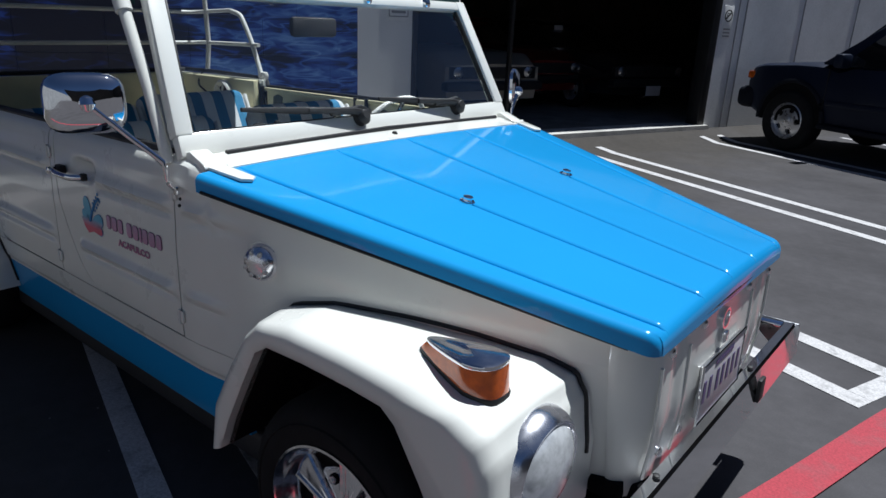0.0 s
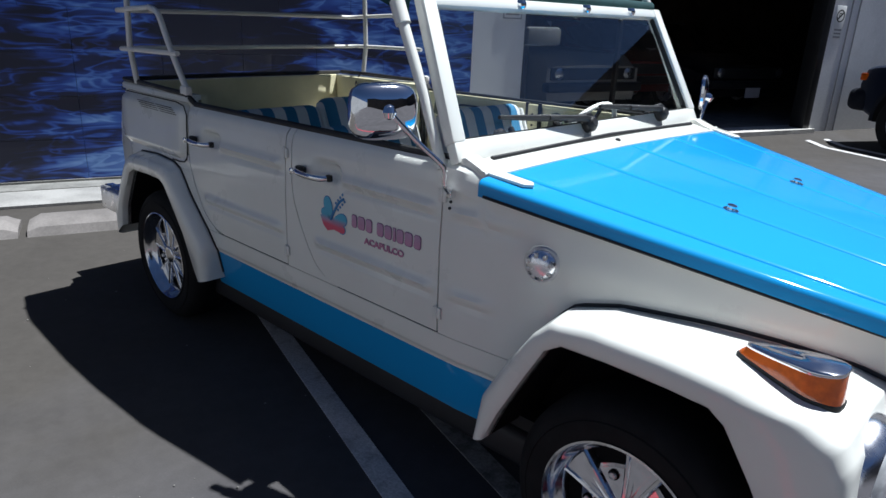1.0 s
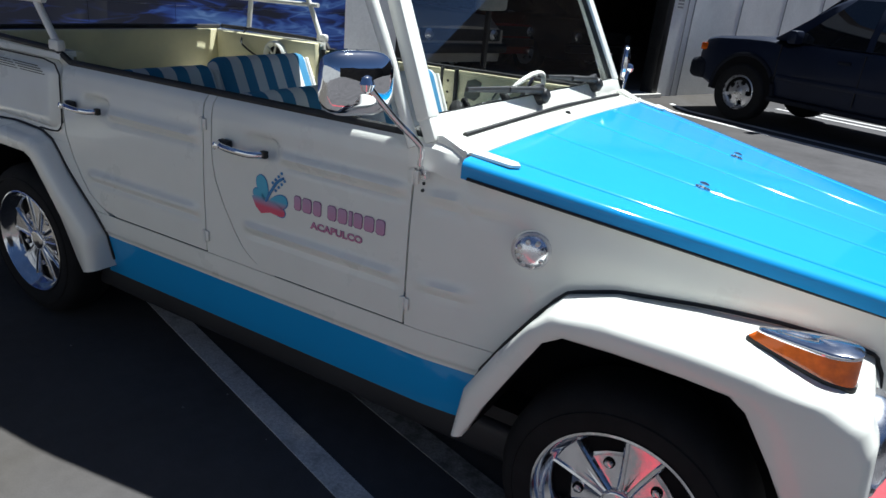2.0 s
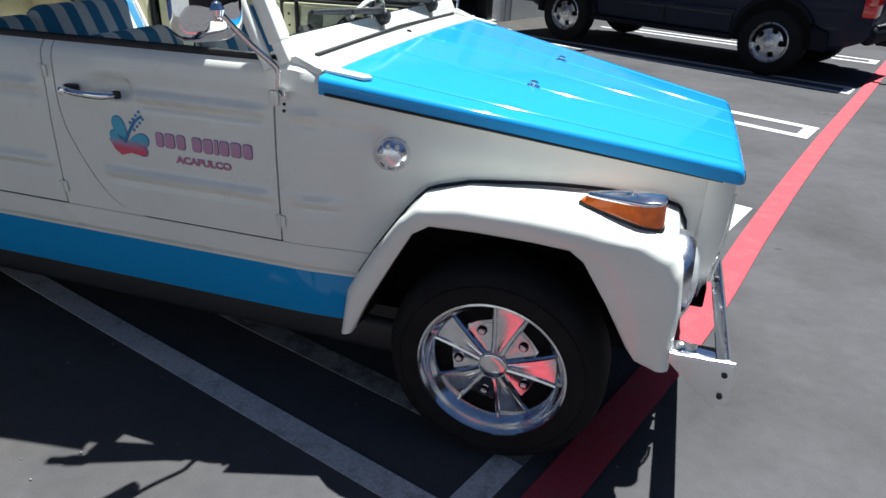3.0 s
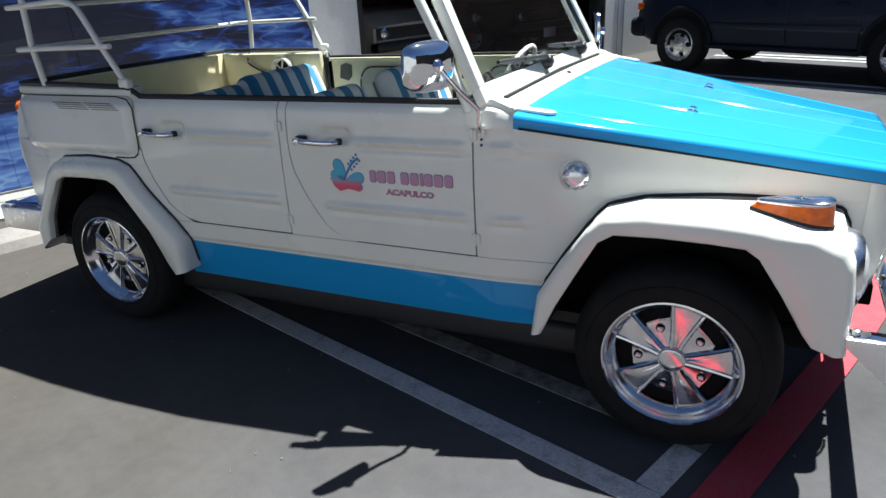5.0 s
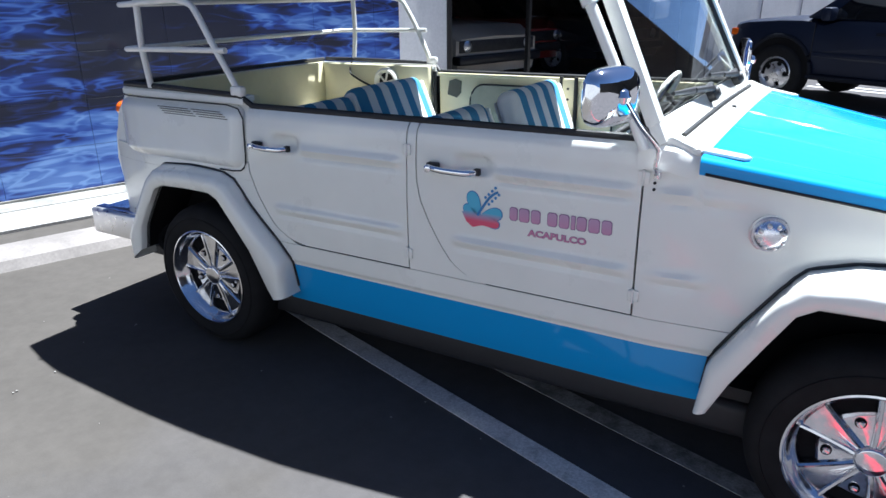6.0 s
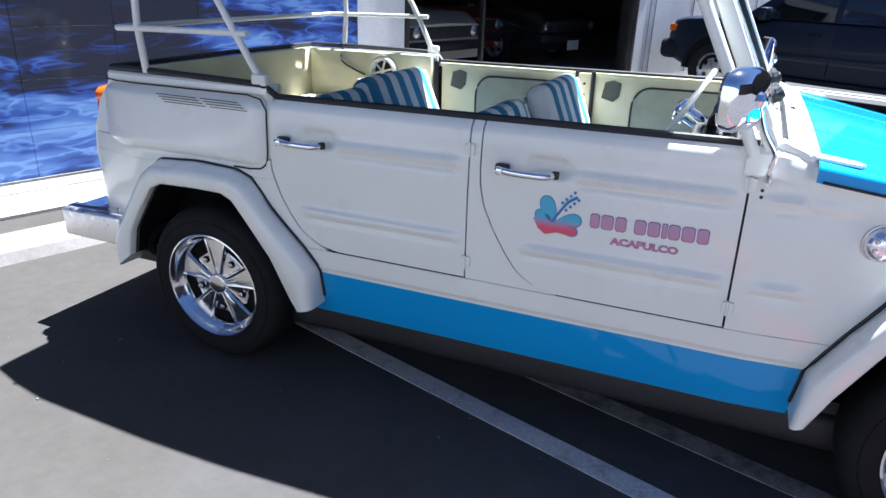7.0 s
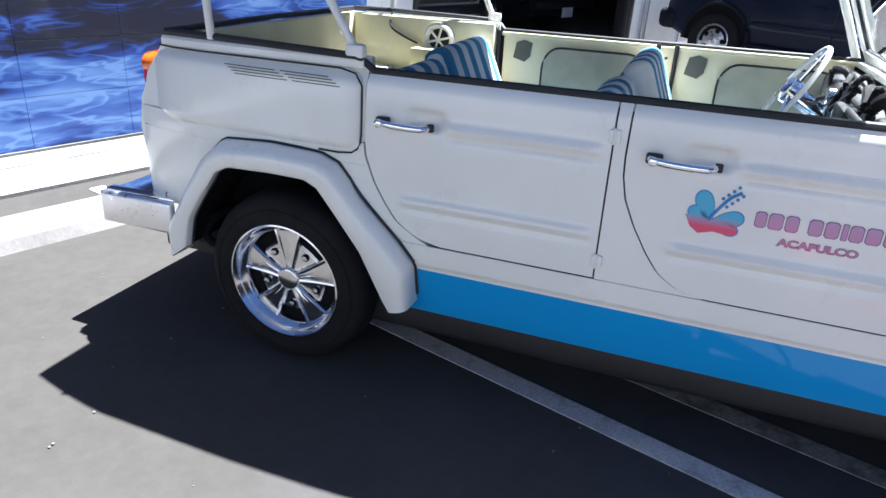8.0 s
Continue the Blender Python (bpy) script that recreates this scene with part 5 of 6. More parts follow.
part("glass_seal", ws_box(-0.65, 0.65, -0.65, 0.65, 0.128, 0.142, 0.02), BLACK, screen)
for y in (-0.24, 0.12, 0.42):
    part("head_catch", lathe([(0.014, -0.01), (0.014, 0.012), (0.006, 0.018)], 12, Matrix.Translation(ws(y, 0.99, 0.018)) @ Matrix.Rotation(math.pi / 2, 4, "Y")), CHROME, screen)
part("canvas_edge", tube([ws(-0.60, 1.085, -0.02), ws(0, 1.10, -0.02), ws(0.66, 1.085, -0.02)], 0.022, 10, 1.0), CANVAS, screen, "dark teal canvas roll on the windscreen head")
part("inside_mirror", box(0.40, 0.425, -0.20, -0.02, 1.325, 1.385, bevel=0.012), BLACK, screen, "black inside mirror")
for y0, y1 in ((-0.085, -0.50), (0.395, 0.02)):
    w = part("wiper_arm", tube([ws(y0, 0.13, 0.035), ws(y0 - 0.03, 0.15, 0.04), ws(y0 - 0.20, 0.19, 0.03)], [0.016, 0.012, 0.008], 8), BLACK, screen, "black wiper arm")
    part("wiper_blade", tube([ws(y1, 0.235, 0.022), ws((y0 + y1) / 2, 0.195, 0.024), ws(y0 + 0.02, 0.165, 0.022)], [0.006, 0.011, 0.006], 8), BLACK, w)
    part("wiper_linkage", tube([ws(y0 + 0.05, 0.15, 0.02), ws(y0, 0.17, 0.035), ws(y0 - 0.12, 0.155, 0.03)], [0.008, 0.012, 0.008], 8), BLACK, w)
    part("wiper_pivot", lathe([(0.026, -0.01), (0.026, 0.03), (0.014, 0.045)], 16, Matrix.Translation(ws(y0, 0.11, 0.01)) @ Matrix.Rotation(radians(64), 4, "Y")), BLACK, w)

# mirrors
for s in (-1, 1):
    foot = Vector((0.600, s * 0.722, 0.985))
    ball = Vector((0.545, s * 0.886, 1.178)) if s < 0 else Vector((0.60, s * 0.80, 1.13))
    arm = part("mirror_arm", tube(curve_pts([foot + Vector((0, 0, -0.022)), foot + Vector((0, s * 0.02, 0.004)), foot + Vector((0.004, s * 0.03, 0.05)), foot.lerp(ball, 0.55) + Vector((0, 0, 0.01)), ball], 5), 0.0075, 10), CHROME, car, "chrome mirror arm")
    part("mirror_clamp", box(0.592, 0.610, min(s * 0.705, s * 0.728), max(s * 0.705, s * 0.728), 0.948, 0.972, bevel=0.005), CHROME, arm)
    for z in (0.935, 0.918):
        part("arm_screw", lathe([(0.0042, -0.004), (0.0042, 0.003), (0.002, 0.004)], 10, Matrix.Translation((0.594, s * side_y(0.600, z), z)) @ Matrix.Rotation(-s * math.pi / 2, 4, "X")), BLACK, arm)
    part("mirror_ball", lathe([(0.004, -0.019), (0.013, -0.014), (0.0185, 0), (0.013, 0.014), (0.004, 0.019)], 16, Matrix.Translation(ball)), CHROME, arm)
    bm = bmesh.new()
    prof = [(0.004, 0.030), (0.05, 0.027), (0.080, 0.016), (0.091, 0.002), (0.092, -0.018), (0.086, -0.026), (0.004, -0.026)]
    vs = add_lathe(bm, prof, 44)
    for v in vs:
        r = math.hypot(v.co.x, v.co.y)
        if r > 1e-6:
            a = math.atan2(v.co.y, v.co.x)
            k = (abs(math.cos(a)) ** 3.7 + abs(math.sin(a)) ** 3.7) ** (-1 / 3.7)
            v.co.x *= k * (0.95 if s < 0 else 0.86)
            v.co.y *= k * 0.76
        v.co.z *= 1.0 if s < 0 else 0.5
    centre = ball + (Vector((-0.026, 0.007, -0.002)) if s < 0 else Vector((-0.03, 0.02, 0.02)))
    turn = Matrix.Rotation(radians(-23 if s < 0 else 23), 4, "Z") @ Matrix.Rotation(radians(90), 4, "Y") @ Matrix.Rotation(math.pi / 2, 4, "Z")
    bmesh.ops.transform(bm, matrix=Matrix.Translation(centre) @ turn, verts=bm.verts)
    part("mirror_head", bm, CHROME, arm, "chrome door mirror with rounded corners")

# fuel cap
cap = part("fuel_cap", lathe([(0.044, 0), (0.046, 0.006), (0.042, 0.020), (0.033, 0.031), (0.017, 0.037), (0.004, 0.038)], 36, Matrix.Translation((0.882, -(side_y(0.882, 0.829) - 0.003), 0.829)) @ Matrix.Rotation(radians(16), 4, "Z") @ Matrix.Rotation(math.pi / 2, 4, "X")), DOME, car, "domed chrome fuel cap")
part("cap_ring", lathe([(0.045, -0.002), (0.050, -0.002), (0.050, 0.004), (0.045, 0.005)], 36, Matrix.Translation((0.882, -(side_y(0.882, 0.829) - 0.003), 0.829)) @ Matrix.Rotation(radians(16), 4, "Z") @ Matrix.Rotation(math.pi / 2, 4, "X"), close=True), STEEL, cap)
for i in range(8):
    a = i * math.pi / 4 + 0.3
    part("cap_stud", lathe([(0.0075, 0.022), (0.0072, 0.030), (0.0055, 0.0345), (0.002, 0.036)], 10, Matrix.Translation((0.882, -(side_y(0.882, 0.829) - 0.003), 0.829)) @ Matrix.Rotation(radians(16), 4, "Z") @ Matrix.Rotation(math.pi / 2, 4, "X") @ Matrix.Translation((0.029 * math.cos(a), 0.029 * math.sin(a), 0))), STEEL, cap)

# front lamps
for s in (-1, 1):
    c = Vector((1.616, s * 0.615, 0.592))
    m = Matrix.Translation(c) @ Matrix.Rotation(math.pi / 2, 4, "Y")
    hl = part("headlight", lathe([(0.112, -0.03), (0.1165, -0.008), (0.1165, 0.004), (0.113, 0.016), (0.106, 0.028), (0.096, 0.037), (0.091, 0.036), (0.088, 0.030)], 40, m, close=True), DOME, car, "round headlight in a chrome bezel")
    part("lamp_lens", lathe([(0.091, 0.030), (0.082, 0.040), (0.065, 0.049), (0.040, 0.056), (0.004, 0.059)], 32, m), LENS, hl, "clear ribbed lamp lens")
    part("bezel_screw", lathe([(0.008, 0), (0.008, 0.01), (0.004, 0.014)], 10, Matrix.Translation(c + Vector((0.03, 0, -0.112)))), CHROME, hl)
    # turn signal: a wedge of amber, narrow behind and blunt ahead, under a flat bright cap
    def tear(k, z, rise=0.0, back=0.0):
        out = []
        for i in range(30):
            a = 2 * math.pi * i / 30
            cx = math.cos(a)
            x = 1.470 + 0.102 * math.copysign(abs(cx) ** (0.7 if cx > 0 else 0.85), cx)
            t = min(1.0, max(0.0, (x - 1.368) / 0.15))
            y = 0.051 * math.copysign(abs(math.sin(a)) ** 0.65, math.sin(a)) * (0.30 + 0.70 * t)
            ahead = (x - 1.368) / 0.204
            out.append((1.49 + (x - 1.49) * k + back * (1 - ahead), s * (0.667 + y * k + 0.010 * (t - 1)), z + rise * ahead - (0.03 if s > 0 else 0.0)))
        return out
    sg = part("turn_signal", grid_mesh([tear(1.0, 0.764, -0.030), tear(1.0, 0.770, -0.030), tear(0.99, 0.775, -0.022, 0.004), tear(0.965, 0.782, 0.004, 0.008), tear(0.95, 0.785, 0.014, 0.010)], close=True), AMBER, car, "amber turn signal with a bright flat cap", angle=60)
    bm = grid_mesh([tear(0.945, 0.782, 0.013, 0.010), tear(0.968, 0.786, 0.014, 0.010), tear(0.962, 0.791, 0.014, 0.010), tear(0.88, 0.794, 0.013, 0.008), tear(0.5, 0.796, 0.012, 0.004), tear(0.02, 0.797, 0.011, 0.0)], close=True)
    bm.verts.ensure_lookup_table()
    bm.faces.new([bm.verts[len(bm.verts) - 30 + i] for i in range(30)])
    part("signal_cap", bm, CAP_METAL, sg, "bright metal cap", angle=60)
    part("signal_gasket", grid_mesh([tear(1.015, 0.752, -0.030), tear(1.03, 0.765, -0.030), tear(1.0, 0.770, -0.030)], close=True), BLACK, sg, "black rubber gasket")
    # tail lamps
    tl = part("tail_light", lathe([(0.052, -0.02), (0.056, 0.02), (0.05, 0.05), (0.03, 0.066), (0.004, 0.07)], 28, Matrix.Translation((-1.765, s * 0.565, 0.915)) @ Matrix.Rotation(-math.pi / 2, 4, "Y") @ Matrix.Diagonal((1.75, 1, 1, 1))), RED_LENS, car, "red tail light with an amber top")
    part("amber_lens", lathe([(0.053, -0.02), (0.058, 0.02), (0.052, 0.053), (0.03, 0.069), (0.004, 0.073)], 28, Matrix.Translation((-1.765, s * 0.565, 0.968)) @ Matrix.Rotation(-math.pi / 2, 4, "Y") @ Matrix.Diagonal((0.72, 1, 1, 1))), AMBER, tl, "amber lens")

# bumpers
prof = [(1.738, 0.466), (1.765, 0.470), (1.772, 0.464), (1.790, 0.372), (1.782, 0.362), (1.774, 0.367), (1.757, 0.458), (1.738, 0.457)]
rows = [[(x, y, z) for x, z in prof] for y in frange(-0.768, 0.768, 20)]
bm = grid_mesh(rows, close=True)
bm.verts.ensure_lookup_table()
bm.faces.new([bm.verts[i] for i in range(8)])
bm.faces.new([bm.verts[20 * 8 + i] for i in range(8)])
fb = part("front_bumper", bm, CHROME, car, "chrome channel front bumper")
for s in (-1, 1):
    part("bumper_end", prism([(1.631, 0.466), (1.778, 0.469), (1.785, 0.455), (1.784, 0.365), (1.768, 0.342), (1.744, 0.340), (1.666, 0.41), (1.631, 0.44)], s * 0.774 - 0.006, s * 0.774 + 0.006, bevel=0.004), SATIN, fb, "satin chrome end plate")
    part("bumper_end_flange", box(1.631, 1.736, min(s * 0.72, s * 0.770), max(s * 0.72, s * 0.770), 0.459, 0.469, bevel=0.003), CHROME, fb)
    for x, z in ((1.76, 0.434), (1.76, 0.374)):
        part("bumper_bolt", lathe([(0.007, 0), (0.007, 0.004), (0.003, 0.005)], 10, Matrix.Translation((x, s * 0.780, z)) @ Matrix.Rotation(-s * math.pi / 2, 4, "X")), BLACK, fb)
    part("bumper_bolt", lathe([(0.011, 0), (0.011, 0.01), (0.006, 0.013)], 10, Matrix.Translation((1.656, s * 0.745, 0.469))), STEEL, fb)
    part("bumper_bolt", lathe([(0.008, 0), (0.008, 0.006), (0.004, 0.008)], 10, Matrix.Translation((1.751, s * 0.33, 0.469))), BLACK, fb)
    part("bumper_bracket", box(1.55, 1.728, min(s * 0.30, s * 0.36), max(s * 0.30, s * 0.36), 0.38, 0.45, bevel=0.006), UNDERSEAL, fb)
    if s > 0:
        part("bumper_rubber", box(1.783, 1.795, min(s * 0.30, s * 0.345), max(s * 0.30, s * 0.345), 0.385, 0.455, bevel=0.004), BLACK, fb)
prof = [(-1.74, 0.518), (-1.975, 0.510), (-2.0, 0.497), (-2.0, 0.404), (-1.99, 0.394), (-1.98, 0.404), (-1.98, 0.487), (-1.74, 0.504)]
rows = [[(x, y, z) for x, z in prof] for y in frange(-0.70, 0.70, 12)]
bm = grid_mesh(rows, close=True)
bm.verts.ensure_lookup_table()
bm.faces.new([bm.verts[i] for i in range(8)])
bm.faces.new([bm.verts[12 * 8 + i] for i in range(8)])
rb = part("rear_bumper", bm, CHROME, car, "chrome channel rear bumper")
for s in (-1, 1):
    part("bumper_end", box(-2.0, -1.675, min(s * 0.690, s * 0.722), max(s * 0.690, s * 0.722), 0.392, 0.514, bevel=0.014, seg=3), SATIN, rb, "satin chrome end cap")
    part("bumper_top_end", box(-1.985, -1.675, min(s * 0.655, s * 0.70), max(s * 0.655, s * 0.70), 0.508, 0.520, bevel=0.004), CHROME, rb)
    part("bumper_bolt", lathe([(0.014, 0), (0.014, 0.012), (0.006, 0.016)], 10, Matrix.Translation((-1.725, s * 0.66, 0.520))), STEEL, rb)

# back panel, tub and floor pan
rows = []
for z, x in ((0.48, -1.812), (0.6, -1.828), (0.75, -1.838), (0.86, -1.818), (1.0, -1.735), (1.07, -1.69)):
    w = lerp([(0.48, 0.62), (0.75, 0.635), (1.07, 0.635)], z)
    rows.append([(x - 0.02 * (1 - (y / w) ** 2), y, z) for y in frange(-w, w, 12)])
part("back_panel", shell(rows, (0.016, 0, 0)), CREAM, car)
part("tub_floor", box(-1.80, 0.90, -0.62, 0.62, 0.30, 0.34), GREYBLACK, car)
part("underbody", box(-1.70, 1.62, -0.42, 0.42, 0.22, 0.30, bevel=0.02), UNDERSEAL, car)
part("engine_bay_floor", box(1.0, 1.70, -0.40, 0.40, 0.42, 0.46), UNDERSEAL, car)
part("luggage_deck", box(-1.66, -1.02, -0.60, 0.60, 0.80, 0.83, bevel=0.006), CREAM_IN, car, "cream painted luggage deck")
part("back_wall", box(-1.69, -1.64, -0.635, 0.635, 0.60, 1.078, bevel=0.008), CREAM_IN, car, "cream painted back wall of the tub")
part("back_rail_strip", tube([(-1.67, -0.645, 1.090), (-1.685, 0, 1.092), (-1.67, 0.645, 1.090)], 0.011, 8), BLACK, car, "black rubber strip along the back rail")
part("bulkhead", box(0.52, 0.56, -0.66, 0.66, 0.34, 1.01), GREYBLACK, car)
dash = part("dashboard", box(0.44, 0.54, -0.65, 0.65, 0.80, 1.0, bevel=0.03, seg=3), GREYBLACK, car, "dark dashboard with chrome fittings")
for y, z, r in ((0.33, 0.93, 0.055), (0.12, 0.92, 0.025), (0.02, 0.92, 0.02), (-0.10, 0.92, 0.025), (-0.22, 0.93, 0.03)):
    part("dash_dial", lathe([(r, 0), (r, 0.018), (r * 0.8, 0.024), (0.003, 0.024)], 20, Matrix.Translation((0.442, y, z)) @ Matrix.Rotation(-math.pi / 2, 4, "Y")), CHROME, dash)
part("dash_radio", box(0.40, 0.45, -0.04, 0.16, 0.83, 0.90, bevel=0.006), BLACK, dash)
part("grab_bar", tube(curve_pts([(0.45, -0.22, 0.97), (0.40, -0.24, 1.0), (0.40, -0.46, 1.0), (0.45, -0.48, 0.97)], 5), 0.011), BLACK, dash)

rng_d = random.Random(5)
for i in range(7):
    y0 = -0.42 + 0.13 * i
    pts = [(0.50, y0, 0.99), (0.47 + rng_d.uniform(-0.02, 0.02), y0 + rng_d.uniform(-0.08, 0.08), 1.05 + rng_d.uniform(-0.03, 0.03)), (0.44, y0 + rng_d.uniform(-0.12, 0.12), 1.02), (0.42, y0 + rng_d.uniform(-0.1, 0.1), 0.93)]
    part("dash_hose", tube(curve_pts(pts, 5), rng_d.choice((0.010, 0.014, 0.020)), 8), RUBBER, dash, "black hose over the dashboard")
part("dash_box", box(0.40, 0.50, -0.16, 0.02, 0.90, 0.985, bevel=0.012), BLACK, dash)
part("switch_panel", box(0.425, 0.445, -0.36, -0.18, 0.86, 0.98, bevel=0.006), BLACK, dash)

# steering wheel
cen = Vector((0.300, 0.34, 0.950))
up = Vector((0.50, 0, 0.866))
side = Vector((0, 1, 0))
stw = part("steering_wheel", tube([cen + up * 0.185 * math.cos(a) + side * 0.185 * math.sin(a) for a in frange(0, 2 * math.pi, 40)], 0.0095, 10), PIPING, car, "cream thin-rimmed steering wheel")
part("steering_hub", lathe([(0.05, -0.02), (0.05, 0.02), (0.03, 0.035), (0.004, 0.038)], 24, Matrix.Translation(cen) @ Matrix.Rotation(radians(-60), 4, "Y")), CHROME, stw)
part("steering_column", tube([cen, cen + Vector((0.19, 0, -0.11))], 0.035, 14), CHROME, stw)
part("column_switch", tube([cen + Vector((0.08, 0.0, -0.04)), cen + Vector((0.08, -0.12, 0.0))], 0.007), BLACK, stw)
for a in (1.9, -1.9, 0.0):
    part("wheel_spoke", tube([cen, cen + (up * math.cos(a) + side * math.sin(a)) * 0.18], 0.008, 8), CHROME, stw)


# seats
def pad(bm, w, h, d, m, r=0.045):
    add_box(bm, -d / 2, d / 2, -w / 2, w / 2, 0, h, bevel=r, seg=4, m=m)


def seat(x, y, w, h, lean, z0, name, lab):
    m = Matrix.Translation((x, y, z0)) @ Matrix.Rotation(radians(-lean), 4, "Y")
    bm = bmesh.new()
    pad(bm, w, h, 0.11, m)
    st = part(name, bm, CLOTH, car, lab)
    bm = bmesh.new()
    add_box(bm, -0.04, 0.05, w / 2 - 0.006, w / 2 + 0.012, 0.02, h - 0.03, bevel=0.008, m=m)
    part("seat_edge", bm, PIPING, st, "white vinyl seat edge")
    bm = bmesh.new()
    add_box(bm, -0.065, -0.05, -w / 2 + 0.02, w / 2 - 0.02, 0.03, h - 0.03, bevel=0.006, m=m)
    part("seat_back_shell", bm, GREYVINYL, st, "grey vinyl back of the seat")
    bm = bmesh.new()
    add_box(bm, 0.02, 0.5, -w / 2, w / 2, -0.02, 0.12, bevel=0.04, seg=3, m=Matrix.Translation((x, y, z0)))
    part("seat_cushion", bm, CLOTH, st, "striped seat cushion")


seat(-0.11, -0.32, 0.50, 0.49, 21, 0.55, "front_seat", "blue and white striped front seat")
seat(-0.06, 0.33, 0.50, 0.52, 21, 0.55, "front_seat", "blue and white striped front seat")
seat(-0.80, 0.27, 0.56, 0.50, 23, 0.56, "rear_seat", "blue and white striped rear seat backrest")
seat(-0.80, -0.31, 0.56, 0.47, 23, 0.56, "rear_seat", "blue and white striped rear seat backrest")

# loudspeaker on the inner side wall
spk = Matrix.Translation((-1.19, 0.598, 0.985)) @ Matrix.Rotation(math.pi / 2, 4, "X")
sp = part("loudspeaker", lathe([(0.050, 0), (0.076, 0.0), (0.076, 0.022), (0.068, 0.03), (0.056, 0.022), (0.05, 0.01)], 32, spk, close=True), PIPING, car, "white round loudspeaker with spoked grille")
part("speaker_cone", lathe([(0.06, 0.004), (0.06, 0.008), (0.02, 0.006)], 28, spk), BLACK, sp)
for i in range(6):
    bm = bmesh.new()
    add_box(bm, 0.0, 0.062, -0.005, 0.005, 0.018, 0.026, bevel=0.002, m=spk @ Matrix.Rotation(i * math.pi / 3 + 0.25, 4, "Z"))
    part("grille_spoke", bm, PIPING, sp)
part("speaker_box", box(-1.30, -1.08, 0.50, 0.60, 0.83, 0.95, bevel=0.008), CREAM_IN, car)
part("speaker_cable", tube(curve_pts([(-1.45, 0.63, 1.09), (-1.44, 0.59, 1.03), (-1.38, 0.59, 0.99), (-1.30, 0.59, 0.96)], 6), 0.005, 6), BLACK, car)
part("deck_grille", box(-1.62, -1.42, 0.30, 0.595, 0.83, 0.845, bevel=0.004), PIPING, car)

# white rack of tubes over the luggage space
rack = part("luggage_rack", tube(curve_pts([(-0.99, -0.69, 1.240), (-1.40, -0.692, 1.238), (-1.56, -0.69, 1.236)], 3) + curve_pts([(-1.585, -0.66, 1.236), (-1.60, 0, 1.24), (-1.585, 0.66, 1.244)], 6) + curve_pts([(-1.56, 0.69, 1.246), (-1.40, 0.692, 1.248), (-0.99, 0.69, 1.25)], 3), 0.0108, 10, 1.0), WHITE_BAR, car, "white tube rack over the luggage space")
part("rack_rail", tube(curve_pts([(-1.22, -0.69, 1.418), (-1.40, -0.692, 1.412), (-1.56, -0.69, 1.405)], 3) + curve_pts([(-1.585, -0.66, 1.405), (-1.60, 0, 1.41), (-1.585, 0.66, 1.41)], 6) + curve_pts([(-1.56, 0.69, 1.412), (-1.40, 0.692, 1.418), (-1.22, 0.69, 1.424)], 3), 0.0108, 10), WHITE_BAR, rack)
for s in (-1, 1):
    part("rack_post", tube([(-1.47, s * 0.672, 1.085), (-1.465, s * 0.69, 1.25), (-1.46, s * 0.675, 1.65)], 0.013, 10), WHITE_BAR, rack)
    p = part("rack_post", tube(curve_pts([(-0.955, s * 0.676, 1.085), (-1.045, s * 0.690, 1.25), (-1.115, s * 0.69, 1.365), (-1.15, s * 0.69, 1.402), (-1.22, s * 0.69, 1.419)], 5), 0.0125, 10), WHITE_BAR, rack)
    part("post_foot", box(-0.985, -0.925, min(s * 0.668, s * 0.70), max(s * 0.668, s * 0.70), 1.075, 1.115, bevel=0.010), WHITE_BAR, p)

# canvas top over the seats
rows = []
for x in frange(0.36, -1.62, 24):
    zt = lerp([(-1.62, 1.655), (-1.45, 1.70), (-0.8, 1.725), (-0.1, 1.66), (0.36, 1.475)], x)
    w = lerp([(-1.62, 0.655), (-1.3, 0.70), (-0.5, 0.70), (0.36, 0.655)], x)
    rows.append([(x, -w, zt - 0.07), (x, -w + 0.004, zt - 0.03), (x, -w + 0.03, zt - 0.005)] + [(x, y, zt + 0.03 * (1 - (y / w) ** 2)) for y in frange(-w + 0.08, w - 0.08, 8)] + [(x, w - 0.03, zt - 0.005), (x, w - 0.004, zt - 0.03), (x, w, zt - 0.07)])
top = part("canvas_top", shell(rows, (0, 0, -0.006)), CANVAS, car, "dark teal canvas top over the seats")
for x, z in ((-1.46, 1.685), (-0.65, 1.71), (0.0, 1.63)):
    part("top_bow", tube(curve_pts([(x, -0.62, z - 0.035), (x, -0.52, z - 0.004), (x, 0, z + 0.008), (x, 0.52, z - 0.004), (x, 0.62, z - 0.035)], 5), 0.012, 8), WHITE_BAR, top)

# tail pipe
part("tail_pipe", tube(curve_pts([(-1.42, -0.48, 0.50), (-1.525, -0.62, 0.475), (-1.555, -0.68, 0.43), (-1.535, -0.69, 0.385), (-1.48, -0.66, 0.365)], 6), 0.015, 10), UNDERSEAL, car)


